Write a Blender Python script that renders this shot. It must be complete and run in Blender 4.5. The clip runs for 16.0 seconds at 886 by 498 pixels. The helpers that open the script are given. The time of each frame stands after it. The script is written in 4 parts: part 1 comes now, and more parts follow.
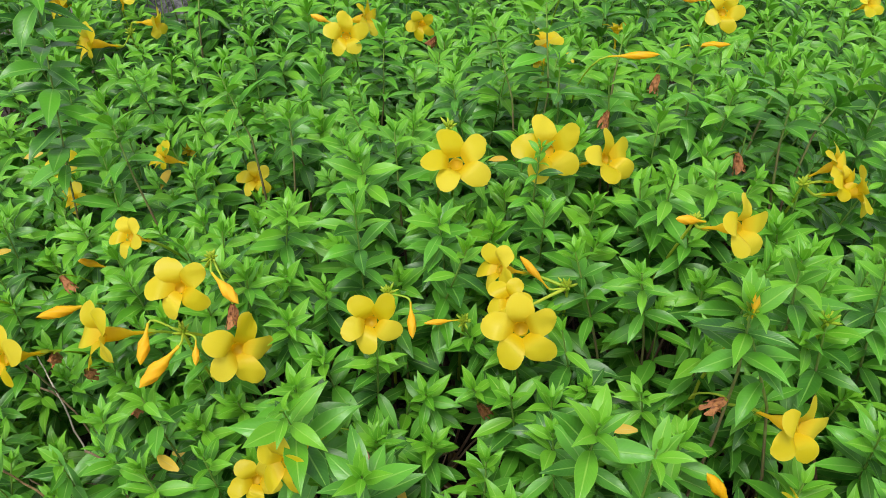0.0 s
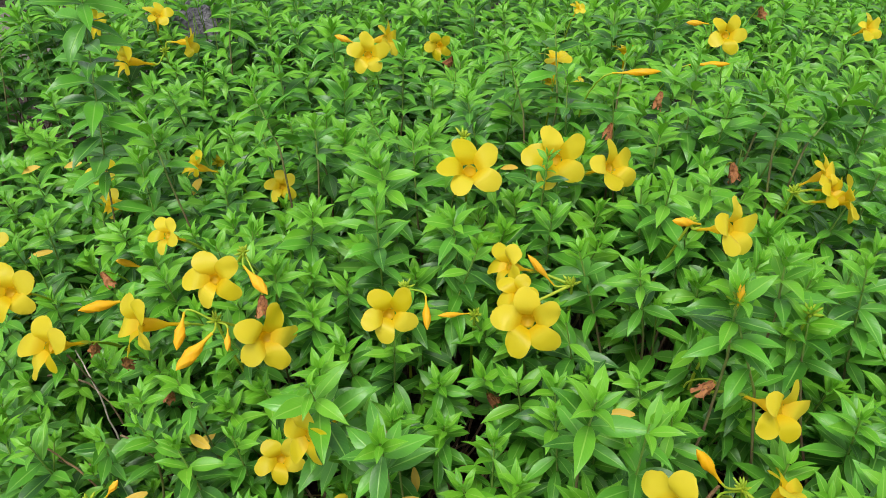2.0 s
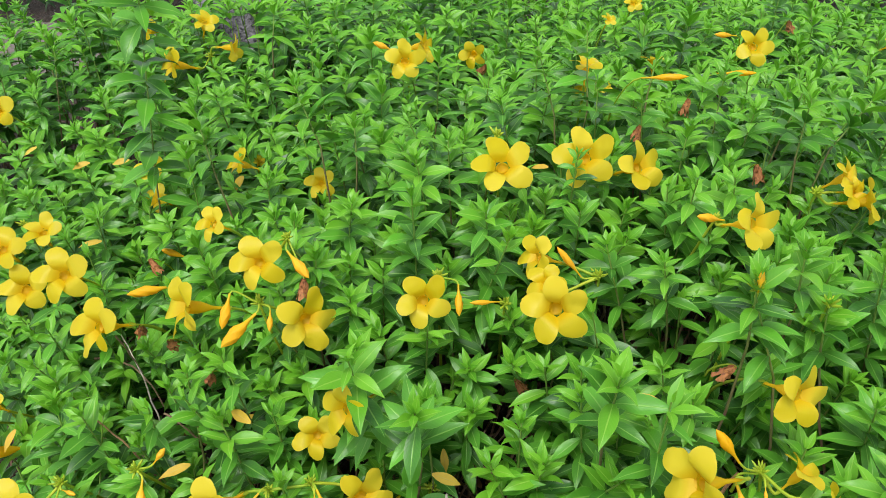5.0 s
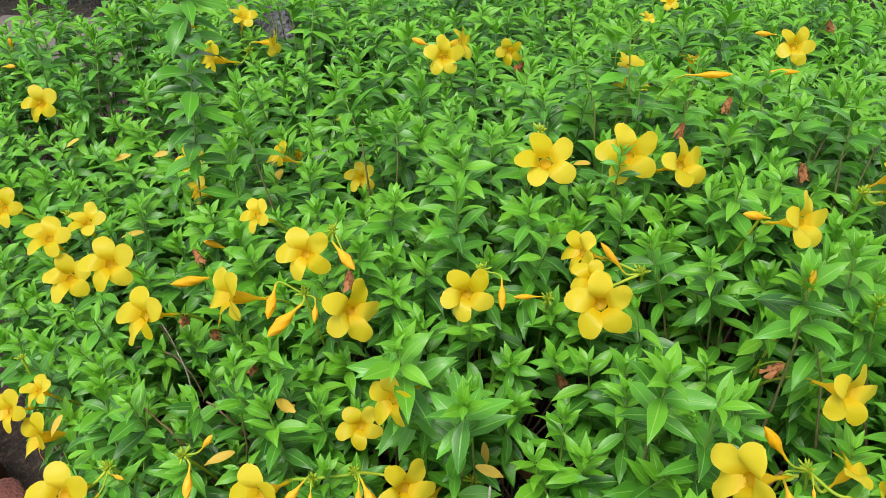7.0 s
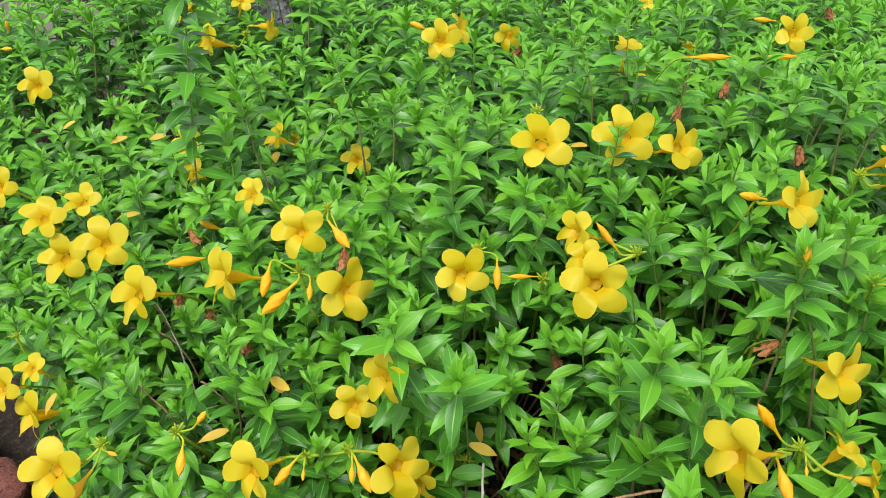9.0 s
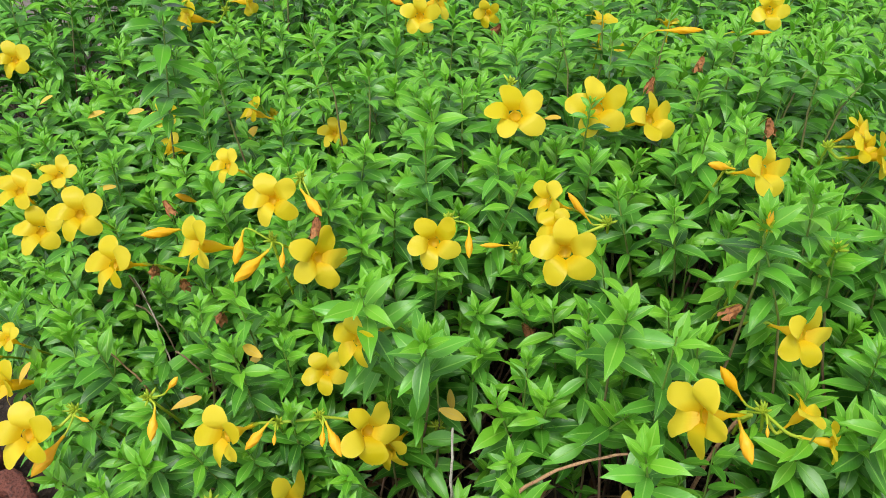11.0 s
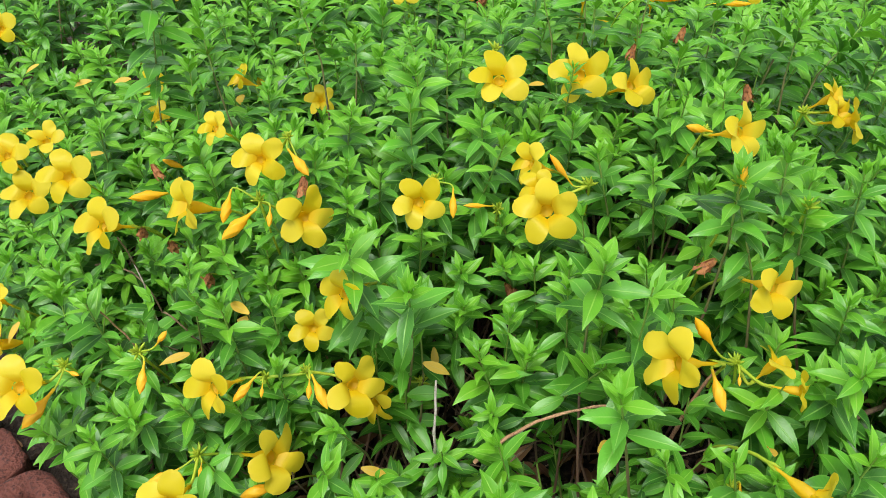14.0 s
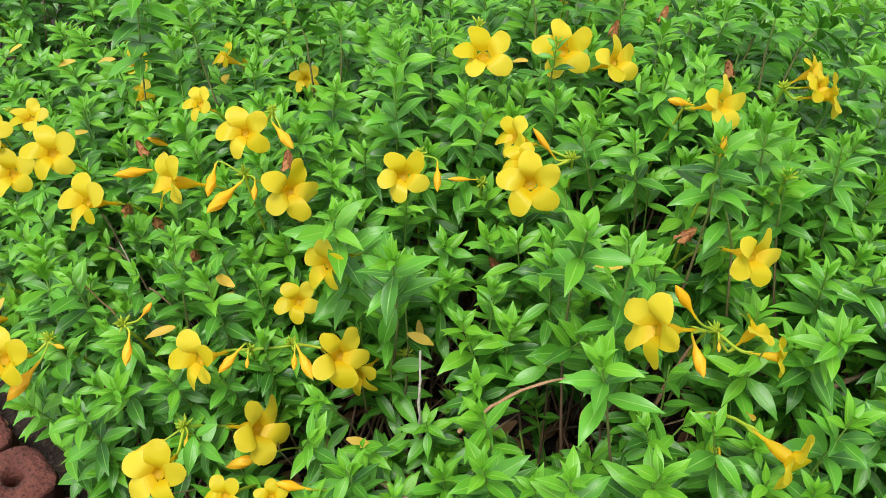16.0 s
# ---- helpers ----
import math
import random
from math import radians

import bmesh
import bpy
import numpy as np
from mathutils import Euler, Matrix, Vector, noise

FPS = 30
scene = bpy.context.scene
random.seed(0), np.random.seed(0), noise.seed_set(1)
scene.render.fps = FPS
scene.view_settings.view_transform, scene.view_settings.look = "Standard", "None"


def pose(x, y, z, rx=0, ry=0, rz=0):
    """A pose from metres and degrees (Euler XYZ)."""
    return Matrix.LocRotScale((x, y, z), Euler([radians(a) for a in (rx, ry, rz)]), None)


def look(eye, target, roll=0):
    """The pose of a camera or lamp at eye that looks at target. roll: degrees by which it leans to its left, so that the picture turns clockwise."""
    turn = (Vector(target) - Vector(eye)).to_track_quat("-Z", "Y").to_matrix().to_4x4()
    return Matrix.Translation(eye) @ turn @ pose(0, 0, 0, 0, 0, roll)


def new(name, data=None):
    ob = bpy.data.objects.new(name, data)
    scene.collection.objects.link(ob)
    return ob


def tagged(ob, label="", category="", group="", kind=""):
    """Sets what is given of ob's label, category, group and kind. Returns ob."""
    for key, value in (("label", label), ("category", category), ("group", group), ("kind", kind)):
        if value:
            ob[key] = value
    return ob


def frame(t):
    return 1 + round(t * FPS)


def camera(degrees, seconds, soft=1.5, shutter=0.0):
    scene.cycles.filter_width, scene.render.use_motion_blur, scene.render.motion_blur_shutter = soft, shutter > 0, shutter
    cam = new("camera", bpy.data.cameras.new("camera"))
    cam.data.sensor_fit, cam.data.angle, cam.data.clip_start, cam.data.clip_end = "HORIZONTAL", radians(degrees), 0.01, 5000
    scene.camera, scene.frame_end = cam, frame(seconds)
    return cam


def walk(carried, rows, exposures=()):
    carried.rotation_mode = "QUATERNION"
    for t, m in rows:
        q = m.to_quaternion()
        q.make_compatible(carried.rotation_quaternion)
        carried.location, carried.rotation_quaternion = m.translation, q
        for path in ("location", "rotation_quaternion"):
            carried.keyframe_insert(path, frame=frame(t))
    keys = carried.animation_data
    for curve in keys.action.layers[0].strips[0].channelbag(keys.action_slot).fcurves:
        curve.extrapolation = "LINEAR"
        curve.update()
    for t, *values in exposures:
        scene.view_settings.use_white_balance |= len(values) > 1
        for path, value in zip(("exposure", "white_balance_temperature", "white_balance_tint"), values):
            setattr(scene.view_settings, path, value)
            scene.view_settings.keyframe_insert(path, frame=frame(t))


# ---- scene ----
cam = camera(57.9, 16.0, soft=0.75)
METRES, EYE, TILT, LEAN, TURN = 0.25, 0.9, -35.0, 0.0, 0.0
ROWS = [
    (0.0, 0.0, 0.0, 0.0, 0.0, 0.0, 0.0),
    (0.5, 0.0039, -0.0684, -0.0169, 0.26, 0.42, -0.16),
    (1.0, 0.0067, -0.1316, -0.0372, 0.57, 0.88, -0.31),
    (1.5, 0.0108, -0.1933, -0.0686, 0.86, 1.4, -0.48),
    (2.0, 0.009, -0.2393, -0.1078, 1.1, 1.79, -0.64),
    (2.5, 0.0112, -0.2841, -0.1304, 1.34, 2.15, -0.85),
    (3.0, 0.0114, -0.3163, -0.1538, 1.54, 2.47, -1.08),
    (3.5, 0.0063, -0.3449, -0.1821, 1.75, 2.74, -1.3),
    (6.0, -0.0594, -0.4038, -0.2429, 3.67, 3.09, -2.48),
    (6.5, -0.0918, -0.4102, -0.2463, 4.01, 3.03, -2.71),
    (7.0, -0.1199, -0.4182, -0.2598, 4.17, 2.95, -2.9),
    (7.5, -0.1346, -0.4252, -0.2719, 4.29, 2.89, -3.07),
    (8.0, -0.1301, -0.417, -0.2855, 4.28, 2.8, -3.2),
    (10.5, -0.0442, -0.4168, -0.3838, 3.5, 2.01, -3.44),
    (11.0, -0.0267, -0.4222, -0.4022, 3.25, 1.78, -3.45),
    (11.5, -0.018, -0.4313, -0.4207, 3.04, 1.56, -3.48),
    (12.0, -0.0128, -0.4402, -0.4451, 2.89, 1.41, -3.53),
    (12.5, -0.0108, -0.4529, -0.4662, 2.73, 1.26, -3.56),
    (13.0, -0.0086, -0.4675, -0.488, 2.56, 1.13, -3.59),
    (13.5, -0.0072, -0.4816, -0.5051, 2.43, 1.03, -3.63),
    (14.0, -0.0071, -0.4907, -0.5204, 2.27, 0.92, -3.67),
    (14.5, -0.0057, -0.5005, -0.5386, 2.08, 0.82, -3.7),
    (15.0, 0.0001, -0.5077, -0.5599, 1.89, 0.7, -3.7),
    (15.5, 0.0079, -0.5148, -0.5795, 1.65, 0.56, -3.63),
    (16.0, 0.0155, -0.5136, -0.6034, 1.43, 0.44, -3.54),
]
walk(cam, [(t, pose(0, 0, EYE, TILT, LEAN, TURN) @ pose(METRES * x, METRES * y, METRES * z, 90 + pitch, roll, yaw)) for t, x, y, z, yaw, pitch, roll in ROWS], exposures=((0.0, 0.78), (16.0, 0.95)))

# ---- world, sun ----
world = bpy.data.worlds.new("overcast_sky")
scene.world = world
world.use_nodes = True
wn, wl = world.node_tree.nodes, world.node_tree.links
sky = wn.new("ShaderNodeTexSky")
sky.sky_type, sky.sun_disc = "NISHITA", False
sky.sun_elevation, sky.sun_rotation = radians(58), radians(200)
veil = wn.new("ShaderNodeHueSaturation")  # thin even cloud takes the blue out of the sky
veil.inputs["Saturation"].default_value = 0.25
wl.new(sky.outputs[0], veil.inputs["Color"])
wl.new(veil.outputs[0], wn["Background"].inputs["Color"])
wn["Background"].inputs["Strength"].default_value = 0.15
sun_data = bpy.data.lights.new("sun", "SUN")
sun_data.energy, sun_data.angle, sun_data.color = 1.8, radians(24), (1.0, 0.97, 0.92)
sun = new("sun", sun_data)
sun.matrix_world = look((0, 0, 5), (0.6, 1.9, 0))


# ---- materials ----
def material(name):
    m = bpy.data.materials.new(name)
    m.use_nodes = True
    return m, m.node_tree.nodes, m.node_tree.links


def mixed(nodes, links, fac, a, b):
    n = nodes.new("ShaderNodeMix")
    n.data_type = "RGBA"
    for socket, value in ((n.inputs["Factor"], fac), (n.inputs["A"], a), (n.inputs["B"], b)):
        if isinstance(value, tuple):
            socket.default_value = (*value, 1.0)
        elif isinstance(value, float):
            socket.default_value = value
        else:
            links.new(value, socket)
    return n.outputs["Result"]


def calc(nodes, links, op, *values):
    n = nodes.new("ShaderNodeMath")
    n.operation = op
    for socket, value in zip(n.inputs, values):
        if isinstance(value, (int, float)):
            socket.default_value = value
        else:
            links.new(value, socket)
    return n.outputs[0]


def ramp(nodes, links, value, low, high):
    n = nodes.new("ShaderNodeMapRange")
    n.inputs["From Min"].default_value, n.inputs["From Max"].default_value = low, high
    links.new(value, n.inputs["Value"])
    return n.outputs[0]


def noise_of(nodes, links, scale, detail=3.0, coords=None):
    n = nodes.new("ShaderNodeTexNoise")
    n.inputs["Scale"].default_value, n.inputs["Detail"].default_value = scale, detail
    if coords is None:
        geo = nodes.new("ShaderNodeNewGeometry")
        coords = geo.outputs["Position"]
    links.new(coords, n.inputs["Vector"])
    return n.outputs["Fac"]


def bumped(nodes, links, height, strength, distance):
    n = nodes.new("ShaderNodeBump")
    n.inputs["Strength"].default_value, n.inputs["Distance"].default_value = strength, distance
    links.new(height, n.inputs["Height"])
    return n.outputs["Normal"]


def piece_random(nodes, links):
    """A number from 0 to 1 of its own for each loose piece."""
    geo, info = nodes.new("ShaderNodeNewGeometry"), nodes.new("ShaderNodeObjectInfo")
    return calc(nodes, links, "FRACT", calc(nodes, links, "ADD", geo.outputs["Random Per Island"], info.outputs["Random"]))


def leaf_material(name, dark, light, rib, rough, glow):
    """Leaf with a pale midrib, faint side veins, mottling and some light through the blade."""
    m, n, l = material(name)
    uv = n.new("ShaderNodeUVMap")
    xyz = n.new("ShaderNodeSeparateXYZ")
    l.new(uv.outputs[0], xyz.inputs[0])
    off = calc(n, l, "ABSOLUTE", calc(n, l, "SUBTRACT", xyz.outputs[0], 0.5))
    mid = ramp(n, l, off, 0.055, 0.015)
    lean = calc(n, l, "SUBTRACT", xyz.outputs[1], calc(n, l, "MULTIPLY", off, 0.45))
    veins = calc(n, l, "POWER", calc(n, l, "ABSOLUTE", calc(n, l, "SINE", calc(n, l, "MULTIPLY", lean, 34.0))), 6.0)
    col = mixed(n, l, piece_random(n, l), dark, light)
    mott = ramp(n, l, noise_of(n, l, 55.0), 0.35, 0.75)
    col = mixed(n, l, calc(n, l, "MULTIPLY", mott, 0.35), col, light)
    col = mixed(n, l, calc(n, l, "MULTIPLY", veins, 0.04), col, rib)
    edge = ramp(n, l, off, 0.455, 0.495)
    col = mixed(n, l, calc(n, l, "MULTIPLY", calc(n, l, "MAXIMUM", mid, calc(n, l, "MULTIPLY", edge, 0.5)), 0.60), col, rib)
    b = n["Principled BSDF"]
    l.new(col, b.inputs["Base Color"])
    l.new(calc(n, l, "ADD", rough, calc(n, l, "MULTIPLY", noise_of(n, l, 140.0), 0.18)), b.inputs["Roughness"])
    b.inputs["Specular IOR Level"].default_value = 0.40
    relief = calc(n, l, "SUBTRACT", calc(n, l, "MULTIPLY", noise_of(n, l, 220.0), 0.4), calc(n, l, "ADD", mid, calc(n, l, "MULTIPLY", veins, 0.2)))
    normal = bumped(n, l, relief, 0.35, 0.0006)
    l.new(normal, b.inputs["Normal"])
    t = n.new("ShaderNodeBsdfTranslucent")
    l.new(mixed(n, l, 0.5, col, light), t.inputs["Color"])
    s = n.new("ShaderNodeMixShader")
    s.inputs[0].default_value = glow
    l.new(b.outputs[0], s.inputs[1])
    l.new(t.outputs[0], s.inputs[2])
    l.new(s.outputs[0], n["Material Output"].inputs[0])
    return m


def petal_material(name, inner, outer, glow):
    """Soft petal, deeper towards the throat, with faint lengthwise streaks."""
    m, n, l = material(name)
    uv = n.new("ShaderNodeUVMap")
    xyz = n.new("ShaderNodeSeparateXYZ")
    l.new(uv.outputs[0], xyz.inputs[0])
    streak = n.new("ShaderNodeTexNoise")
    stretch = n.new("ShaderNodeMapping")
    stretch.inputs["Scale"].default_value = (22.0, 1.2, 1.0)
    l.new(uv.outputs[0], stretch.inputs[0])
    l.new(stretch.outputs[0], streak.inputs["Vector"])
    streak.inputs["Scale"].default_value = 1.0
    deep = calc(n, l, "ADD", ramp(n, l, xyz.outputs[1], 0.36, -0.04), calc(n, l, "MULTIPLY", calc(n, l, "SUBTRACT", streak.outputs["Fac"], 0.5), 0.22))
    deep = calc(n, l, "MAXIMUM", deep, 0.0)
    pale = tuple(min(1.0, c * 1.15 + 0.03) for c in outer)
    col = mixed(n, l, piece_random(n, l), outer, pale)
    rim = ramp(n, l, calc(n, l, "ABSOLUTE", calc(n, l, "SUBTRACT", xyz.outputs[0], 0.5)), 0.36, 0.50)
    rim = calc(n, l, "MAXIMUM", calc(n, l, "MULTIPLY", rim, ramp(n, l, xyz.outputs[1], 0.3, 0.6)), ramp(n, l, xyz.outputs[1], 0.88, 1.0))
    col = mixed(n, l, calc(n, l, "MULTIPLY", rim, 0.55), col, (0.69, 0.57, 0.05))
    col = mixed(n, l, deep, col, inner)
    b = n["Principled BSDF"]
    l.new(col, b.inputs["Base Color"])
    b.inputs["Roughness"].default_value, b.inputs["Specular IOR Level"].default_value = 0.405, 0.25
    l.new(bumped(n, l, streak.outputs["Fac"], 0.28, 0.0007), b.inputs["Normal"])
    t = n.new("ShaderNodeBsdfTranslucent")
    l.new(col, t.inputs["Color"])
    s = n.new("ShaderNodeMixShader")
    s.inputs[0].default_value = glow
    l.new(b.outputs[0], s.inputs[1])
    l.new(t.outputs[0], s.inputs[2])
    l.new(s.outputs[0], n["Material Output"].inputs[0])
    return m


def rough_material(name, a, b_, c, scale, rough, relief, distance=0.004, fine=6.0):
    """Mineral or bark: two colours in patches, a third in fine specks, with relief."""
    m, n, l = material(name)
    big = ramp(n, l, noise_of(n, l, scale, 5.0), 0.35, 0.68)
    small = noise_of(n, l, scale * fine, 6.0)
    col = mixed(n, l, big, a, b_)
    col = mixed(n, l, ramp(n, l, small, 0.52, 0.68), col, c)
    b = n["Principled BSDF"]
    l.new(col, b.inputs["Base Color"])
    b.inputs["Roughness"].default_value = rough
    l.new(bumped(n, l, calc(n, l, "ADD", big, small), relief, distance), b.inputs["Normal"])
    return m


def stem_material(name, low, high):
    """Stem that is woody below and green towards its tip (along the second coordinate)."""
    m, n, l = material(name)
    uv = n.new("ShaderNodeUVMap")
    xyz = n.new("ShaderNodeSeparateXYZ")
    l.new(uv.outputs[0], xyz.inputs[0])
    wob = calc(n, l, "ADD", xyz.outputs[1], calc(n, l, "MULTIPLY", calc(n, l, "SUBTRACT", noise_of(n, l, 90.0), 0.5), 0.5))
    col = mixed(n, l, ramp(n, l, wob, 0.45, 0.85), low, high)
    b = n["Principled BSDF"]
    l.new(col, b.inputs["Base Color"])
    b.inputs["Roughness"].default_value = 0.6
    l.new(bumped(n, l, noise_of(n, l, 400.0), 0.4, 0.0008), b.inputs["Normal"])
    return m


LEAF = leaf_material("mature_leaf", (0.013, 0.080, 0.008), (0.095, 0.328, 0.021), (0.22, 0.44, 0.075), 0.27, 0.11)
YOUNG = leaf_material("young_leaf", (0.078, 0.285, 0.014), (0.156, 0.420, 0.023), (0.30, 0.54, 0.080), 0.30, 0.22)
FADED = leaf_material("yellowed_leaf", (0.58, 0.36, 0.03), (0.66, 0.48, 0.06), (0.56, 0.42, 0.12), 0.45, 0.25)
LITTER = leaf_material("dry_leaf", (0.12, 0.055, 0.025), (0.30, 0.17, 0.08), (0.20, 0.11, 0.05), 0.7, 0.05)
DARK_LEAF = leaf_material("far_shrub_leaf", (0.012, 0.040, 0.010), (0.030, 0.080, 0.018), (0.05, 0.11, 0.03), 0.40, 0.15)
PETAL = petal_material("yellow_petal", (0.74, 0.47, 0.005), (0.630, 0.505, 0.008), 0.42)
THROAT = petal_material("golden_throat", (0.84, 0.53, 0.008), (0.80, 0.58, 0.012), 0.62)
BUD = petal_material("golden_bud", (0.70, 0.50, 0.015), (0.82, 0.455, 0.008), 0.34)
CALYX = leaf_material("flower_stalk_green", (0.26, 0.43, 0.024), (0.45, 0.55, 0.036), (0.50, 0.56, 0.07), 0.45, 0.20)
WILTED = rough_material("wilted_brown", (0.25, 0.085, 0.028), (0.38, 0.165, 0.05), (0.13, 0.045, 0.02), 60.0, 0.8, 0.5, 0.002)
STEM = stem_material("stem", (0.13, 0.075, 0.045), (0.15, 0.27, 0.035))
TWIG = rough_material("bare_twig", (0.26, 0.17, 0.10), (0.40, 0.29, 0.18), (0.14, 0.09, 0.06), 70.0, 0.8, 0.6, 0.0015)
PALE_TWIG = rough_material("weathered_twig", (0.50, 0.44, 0.37), (0.62, 0.56, 0.48), (0.34, 0.28, 0.22), 70.0, 0.8, 0.6, 0.0012)
RED_TWIG = rough_material("young_twig", (0.36, 0.20, 0.10), (0.48, 0.29, 0.15), (0.22, 0.11, 0.06), 80.0, 0.7, 0.7, 0.0015)
SOIL = rough_material("dark_soil", (0.020, 0.013, 0.009), (0.042, 0.027, 0.018), (0.085, 0.058, 0.038), 14.0, 0.95, 0.9, 0.02, 9.0)
PAVING = rough_material("weathered_paving", (0.12, 0.10, 0.09), (0.19, 0.16, 0.145), (0.08, 0.07, 0.06), 3.0, 0.9, 0.5, 0.004, 20.0)
BRICK = rough_material("red_brick", (0.100, 0.028, 0.018), (0.155, 0.047, 0.031), (0.035, 0.011, 0.008), 30.0, 0.9, 1.0, 0.004, 7.0)
STONE = rough_material("grey_stone", (0.11, 0.105, 0.12), (0.25, 0.235, 0.26), (0.05, 0.048, 0.055), 26.0, 0.9, 0.9, 0.006, 4.0)


# ---- building helpers ----
def mesh_of(name, verts, faces, uvs=None, smooth=True):
    me = bpy.data.meshes.new(name)
    me.from_pydata([tuple(v) for v in verts], [], [tuple(f) for f in faces])
    if uvs is not None:
        layer = me.uv_layers.new(name="UVMap")
        for loop in me.loops:
            layer.data[loop.index].uv = uvs[loop.vertex_index]
    if smooth:
        me.polygons.foreach_set("use_smooth", [True] * len(me.polygons))
    return me


def part(name, mesh, materials, parent, label="", m=None, kind=""):
    """One mesh object under a thing or under a part."""
    ob = new(name, mesh)
    if not mesh.materials:
        for one in materials if isinstance(materials, (list, tuple)) else [materials]:
            mesh.materials.append(one)
    ob.parent = parent
    if m is not None:
        ob.matrix_basis = m
    return tagged(ob, label, kind=kind)


def blade(rows, width, arch, fold, twist, wave):
    """A pointed leaf one unit long, along +y, its upper face to +z: points, faces and coordinates."""
    verts, uvs, faces = [], [], []
    for i in range(rows + 1):
        v = i / rows
        w = width * max(0.02, math.sin(math.pi * min(1.0, 0.05 + v * 0.95) ** 0.90) ** 0.9 * (1.0 - 0.55 * max(0.0, v - 0.62)))
        y, z = v - 0.10 * arch * v * v, 0.06 * v - arch * v * v * 0.5
        for u in (-1, 0, 1):
            turn = twist * v * u * w
            verts.append((u * w * 0.5, y, z - 0.9 * max(0.0, v - 0.66) ** 2 * arch * 2 + abs(u) * fold * w + turn + wave * w * math.sin(9 * v + u)))
            uvs.append((0.5 + 0.5 * u, v))
    for i in range(rows):
        for k in range(2):
            a = i * 3 + k
            faces.append((a, a + 1, a + 4, a + 3))
    return np.array(verts), np.array(faces), np.array(uvs)


def tube(points, radii, sides=5):
    """A tapered round bar along the points."""
    verts, faces, uvs = [], [], []
    pts = [Vector(p) for p in points]
    side = Vector((1, 0, 0))
    for i, p in enumerate(pts):
        d = (pts[min(i + 1, len(pts) - 1)] - pts[max(i - 1, 0)]).normalized()
        if abs(d.dot(side)) > 0.9:
            side = Vector((0, 1, 0))
        u = (side - d * side.dot(d)).normalized()
        side, w = u, d.cross(u)
        for k in range(sides):
            a = 2 * math.pi * k / sides
            verts.append(p + (u * math.cos(a) + w * math.sin(a)) * radii[i])
            uvs.append((k / sides, i / (len(pts) - 1)))
    for i in range(len(pts) - 1):
        for k in range(sides):
            a, b = i * sides + k, i * sides + (k + 1) % sides
            faces.append((a, b, b + sides, a + sides))
    return verts, faces, uvs


def bezier(a, b, c, d, n):
    a, b, c, d = Vector(a), Vector(b), Vector(c), Vector(d)
    out = []
    for i in range(n):
        t = i / (n - 1)
        out.append(a * (1 - t) ** 3 + b * 3 * t * (1 - t) ** 2 + c * 3 * t * t * (1 - t) + d * t ** 3)
    return out


def frame_of(place, z_axis, spin=0.0, ref=(1, 0, 0), size=1.0):
    """A pose at place with +z along z_axis, turned by spin degrees from the reference."""
    z = Vector(z_axis).normalized()
    x = Vector(ref) - z * z.dot(Vector(ref))
    if x.length < 1e-3:
        x = Vector((0, 1, 0)) - z * z.y
    x.normalize()
    y = z.cross(x)
    m = Matrix((x, y, z)).transposed().to_4x4()
    return Matrix.Translation(place) @ m @ Matrix.Rotation(radians(spin), 4, "Z") @ Matrix.Diagonal((size, size, size, 1))


# ---- ground, paving, far shrubs ----
def sheet(name, x0, x1, y0, y1, z, step, bump, mat, label, category):
    nx, ny = max(2, int((x1 - x0) / step)), max(2, int((y1 - y0) / step))
    verts = []
    for j in range(ny + 1):
        for i in range(nx + 1):
            x, y = x0 + (x1 - x0) * i / nx, y0 + (y1 - y0) * j / ny
            verts.append((x, y, z + bump * noise.noise((x * 9, y * 9, 1.7)) + bump * 0.5 * noise.noise((x * 31, y * 31, 4.2))))
    faces = [(j * (nx + 1) + i, j * (nx + 1) + i + 1, (j + 1) * (nx + 1) + i + 1, (j + 1) * (nx + 1) + i) for j in range(ny) for i in range(nx)]
    ob = new(name, mesh_of(name, verts, faces))
    ob.data.materials.append(mat)
    return tagged(ob, label, category, kind="structure")


sheet("ground", -400, 400, -400, 400, -0.03, 40, 0.0, SOIL, "bare dark earth reaching into the distance", "ground")
sheet("bed", -1.9, 1.9, 0.02, 2.36, 0.0, 0.025, 0.014, SOIL, "dark crumbly soil of the planting bed under the shrubs", "soil")

# a strip of slabs behind the bed
for row in range(1):
    for col in range(14):
        w, d = 0.60, 0.66
        x, y = -4.2 + col * (w + 0.012) + 0.3 * (row % 2), 2.57 + row * (d + 0.012)
        bm = bmesh.new()
        bmesh.ops.create_cube(bm, size=1.0)
        bmesh.ops.scale(bm, vec=(w, d, 0.05), verts=bm.verts)
        bmesh.ops.bevel(bm, geom=bm.edges[:], offset=0.008, segments=1, affect="EDGES")
        me = bpy.data.meshes.new("paving_slab")
        bm.to_mesh(me)
        bm.free()
        me.materials.append(PAVING)
        slab = new("pavement" if (row, col) == (0, 0) else "paving_slab", me)
        slab.matrix_basis = pose(x, y, -0.012 + 0.004 * random.random(), random.uniform(-0.3, 0.3), random.uniform(-0.3, 0.3), 0)
        if (row, col) == (0, 0):
            pavement = tagged(slab, "strip of weathered grey-brown paving slabs behind the shrubs", "pavement", kind="structure")
        else:
            slab.parent = pavement
            slab.matrix_parent_inverse = pavement.matrix_basis.inverted()


